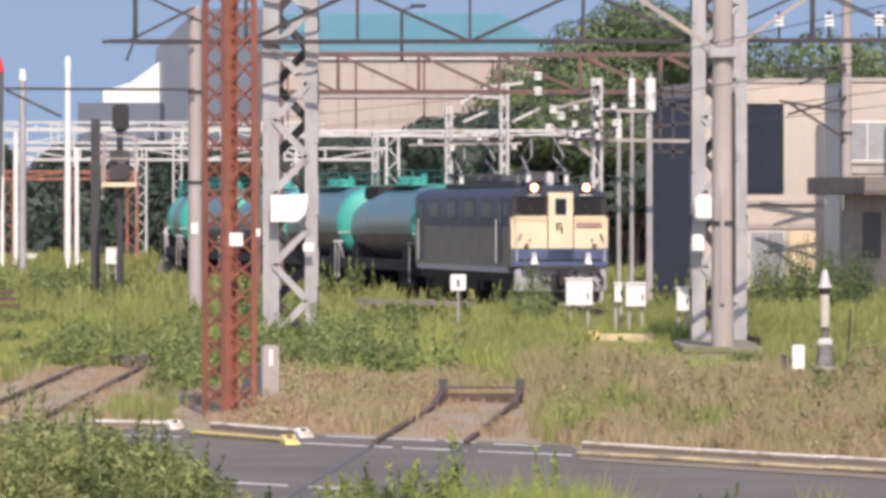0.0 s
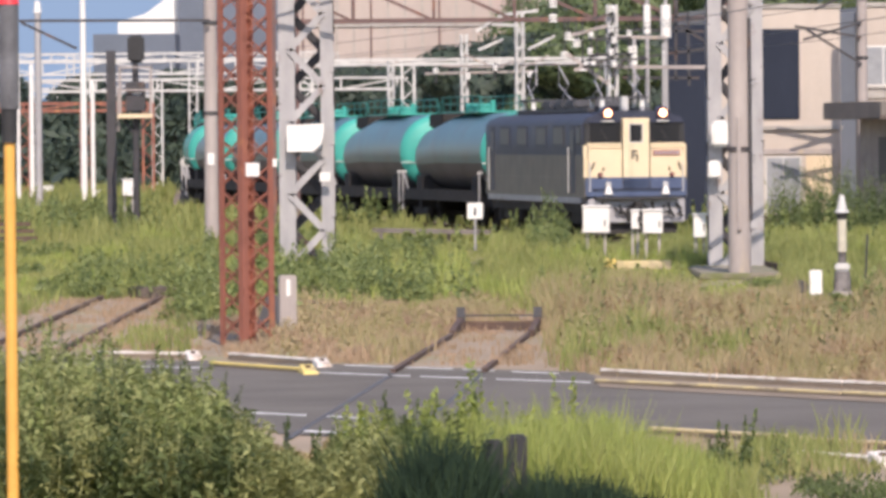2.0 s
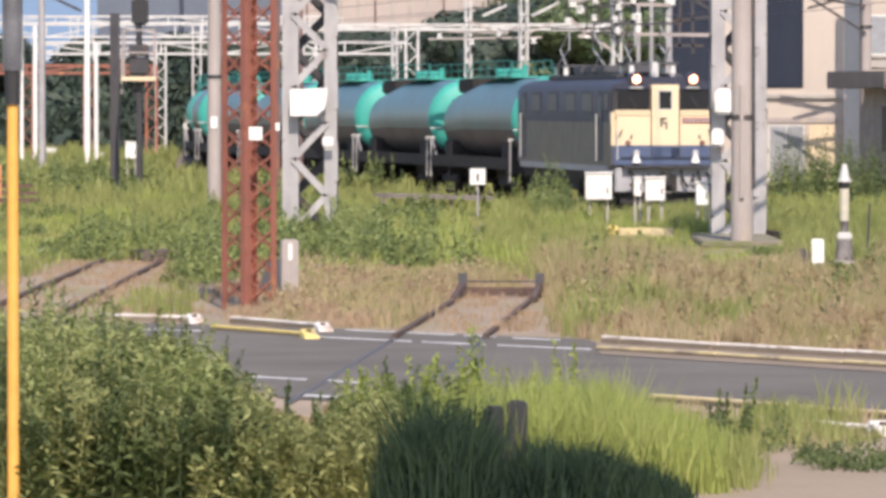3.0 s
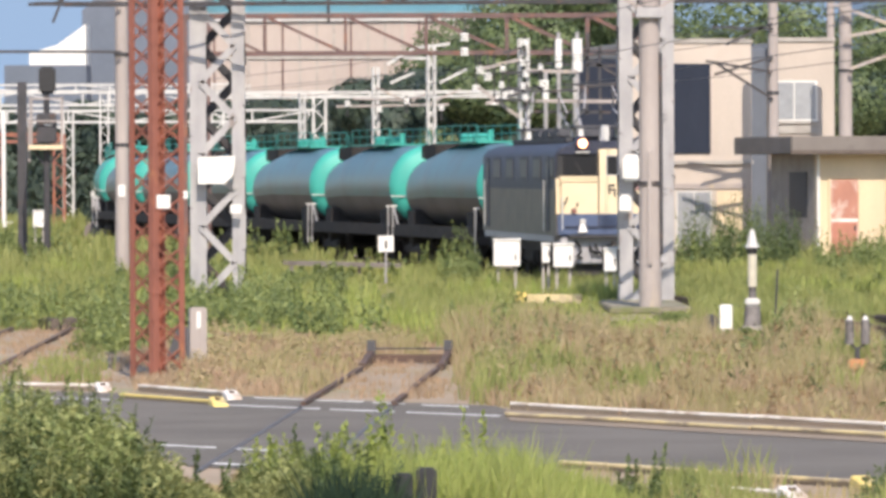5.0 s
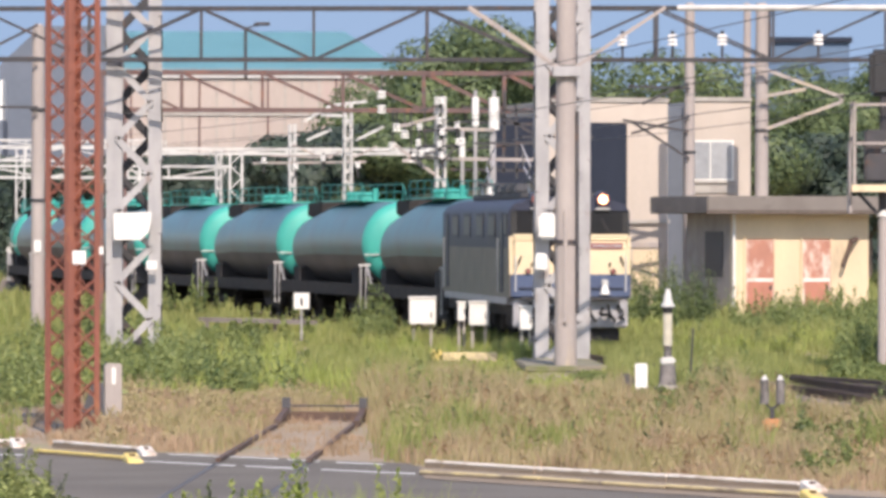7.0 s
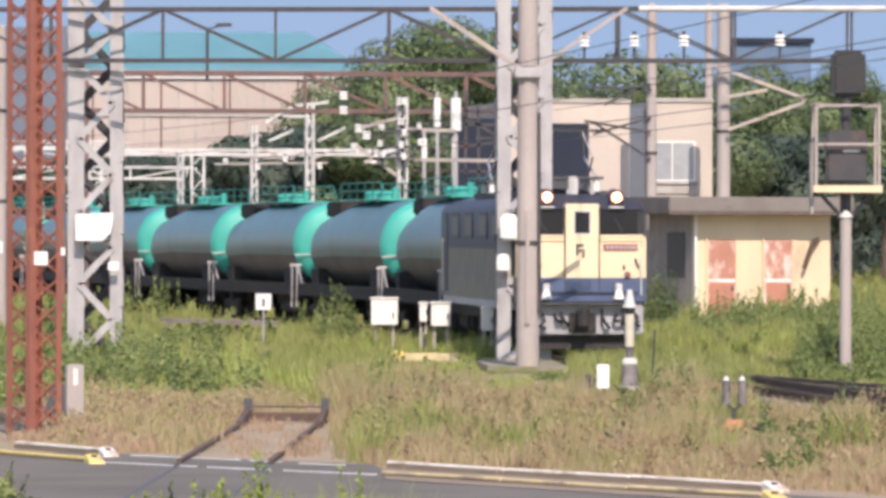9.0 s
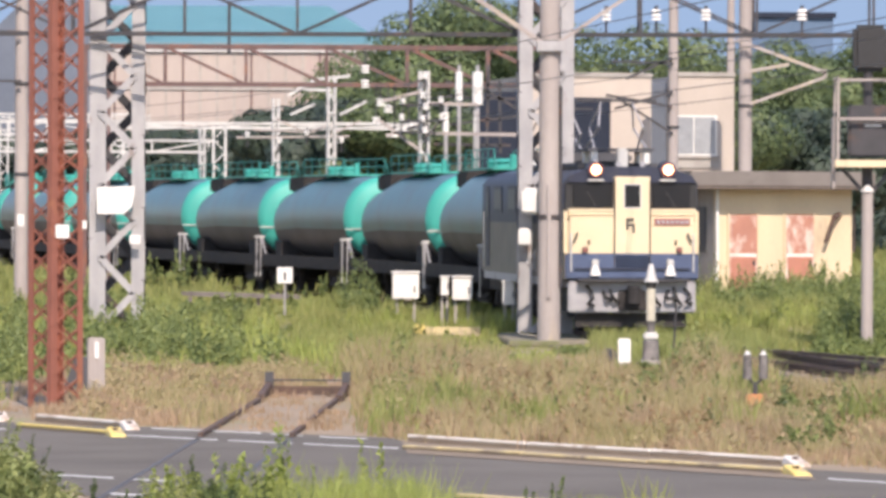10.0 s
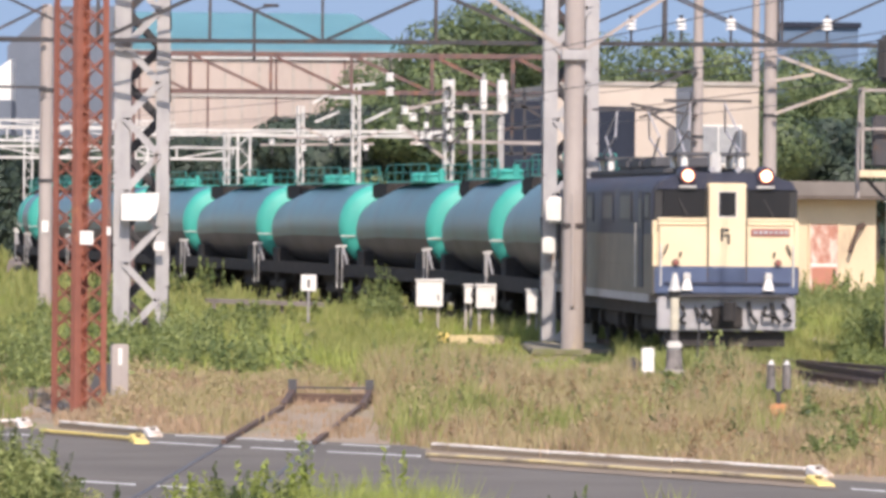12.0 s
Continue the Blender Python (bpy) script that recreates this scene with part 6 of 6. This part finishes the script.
bracket_set("line_bracket", 181.8, ((3.1, 19.0, 7.9, 21.9), (7.9, 21.9, 14.2, 22.6), (3.6, 15.7, 7.9, 17.6), (12.3, 15.7, 17.1, 18.1), (10.8, 20.0, 6.0, 20.2)), M_pale, 0.09, "pale steel bracket arms on a slim mast")
bracket_set("line_bracket", 164.95, ((19.0, 15.0, 27.2, 9.0), (20.0, 18.2, 27.2, 20.0), (27.2, 17.8, 36.8, 17.6), (20.5, 12.0, 27.2, 14.0), (27.2, 12.5, 44.0, 12.3)), M_concrete, 0.10, "weathered steel bracket arms on a slim mast")
for b, r0, r1, w in ((33.4, 18.3, 23.4, 0.11), (36.7, 17.6, 23.4, 0.16), (31.1, 12.6, 16.2, 0.09), (36.3, 12.0, 15.5, 0.06)):
    p = at(b, 167.0)
    z0, z1 = EYE.z + r0 * 0.167, EYE.z + r1 * 0.167
    t = thing("feeder_post", Matrix.Translation(p), "slim steel post with a white cable sleeve", "post", "feeder posts")
    part("shaft", rod((0, 0, 0), (0, 0, z1 + 0.2), 0.075, 0.06, 10), M_grey, t)
    part("sleeve", rod((0, 0, z0), (0, 0, z1), w, w, 14), M_white, t, smooth=True)
bracket_set("line_bracket", 164.7, ((23.2, 17.4, 30.6, 17.6), (23.0, 14.6, 30.8, 14.8), (27.2, 21.9, 23.6, 21.0), (23.4, 12.7, 27.2, 12.6), (27.2, 11.4, 31.0, 15.8)), M_dark, 0.07, "dark steel cross arms on a slim mast")
bracket_set("line_bracket", 167.4, ((31.0, 21.6, 44.2, 20.8), (30.8, 19.0, 44.0, 18.6), (38.6, 24.6, 38.4, 10.0), (40.6, 22.0, 40.8, 9.0), (31.2, 14.0, 44.0, 15.6), (36.7, 21.0, 43.6, 17.0), (29.0, 10.6, 42.6, 10.4)), M_dark, 0.08, "dark steel switch frame beside the feeder posts")
bracket_set("line_bracket", 181.7, ((-6.0, 11.6, 14.0, 11.9), (-3.0, 13.0, 8.0, 12.6), (1.0, 15.0, 5.6, 12.8), (10.8, 14.0, 6.2, 12.4), (10.8, 12.2, 16.0, 14.6)), M_concrete, 0.07, "weathered steel arms between slim masts")
sl = thing("yard_lamp", Matrix.Translation(at(-7.3, 171.2, 28.0)), "dark yard lamp standing on the gantry", "lamp")
part("pole", rod((0, 0, -0.25), (0, 0, 1.3), 0.05), M_dark, sl)
part("arm", bar((0, 0, 1.28), (0.5, 0, 1.4), 0.05), M_dark, sl)
part("head", block(0.25, 0.75, -0.12, 0.12, 1.36, 1.46, bevel=0.03), M_dark, sl)

# overhead wires
wires = thing("overhead_wires", Matrix(), "thin dark overhead line wires along the track", "wires")
for off, z in ((0.0, 5.15), (0.1, 5.9), (-3.4, 5.2), (-3.4, 6.0), (3.6, 5.3), (3.4, 6.1)):
    part("wire", cord([(line_x(d) + off, d, z) for d in range(70, 400, 12)], 0.009, 5), M_dark, wires)

# ---- movement ----
SPEED = 4.42
S_START = float(np.interp(160.0, RUN_D, RUN_S))


def travel(t):
    """Metres run after t seconds: an even pace that rises a little at the end."""
    return SPEED * t + 0.05 * max(0.0, t - 9.5) ** 2


def carriage(s_mid, half):
    """The pose of a vehicle whose bogies stand half a wheelbase before and behind s_mid on the line."""
    a, b = on_line(s_mid - half), on_line(s_mid + half)
    mid, way = (a + b) / 2, a - b
    return Matrix.Translation(mid) @ Matrix.Rotation(math.atan2(-way.x, way.y), 4, "Z")


def motions():
    times = [k * 0.5 for k in range(25)]
    walk(loco, [(t, carriage(S_START - travel(t) + 7.85, 5.3)) for t in times])
    for k, tank in enumerate(tanks):
        back = 16.6 + 0.35 + 13.57 * k + 6.6
        walk(tank, [(t, carriage(S_START - travel(t) + back, 4.6)) for t in times])
    fine = [k * 0.12 for k in range(101)]
    for ws, y, r in loco_sets:
        walk(ws, [(t, Matrix.Translation((0, y, r)) @ Matrix.Rotation(-travel(t) / r, 4, "X")) for t in fine])


motions()
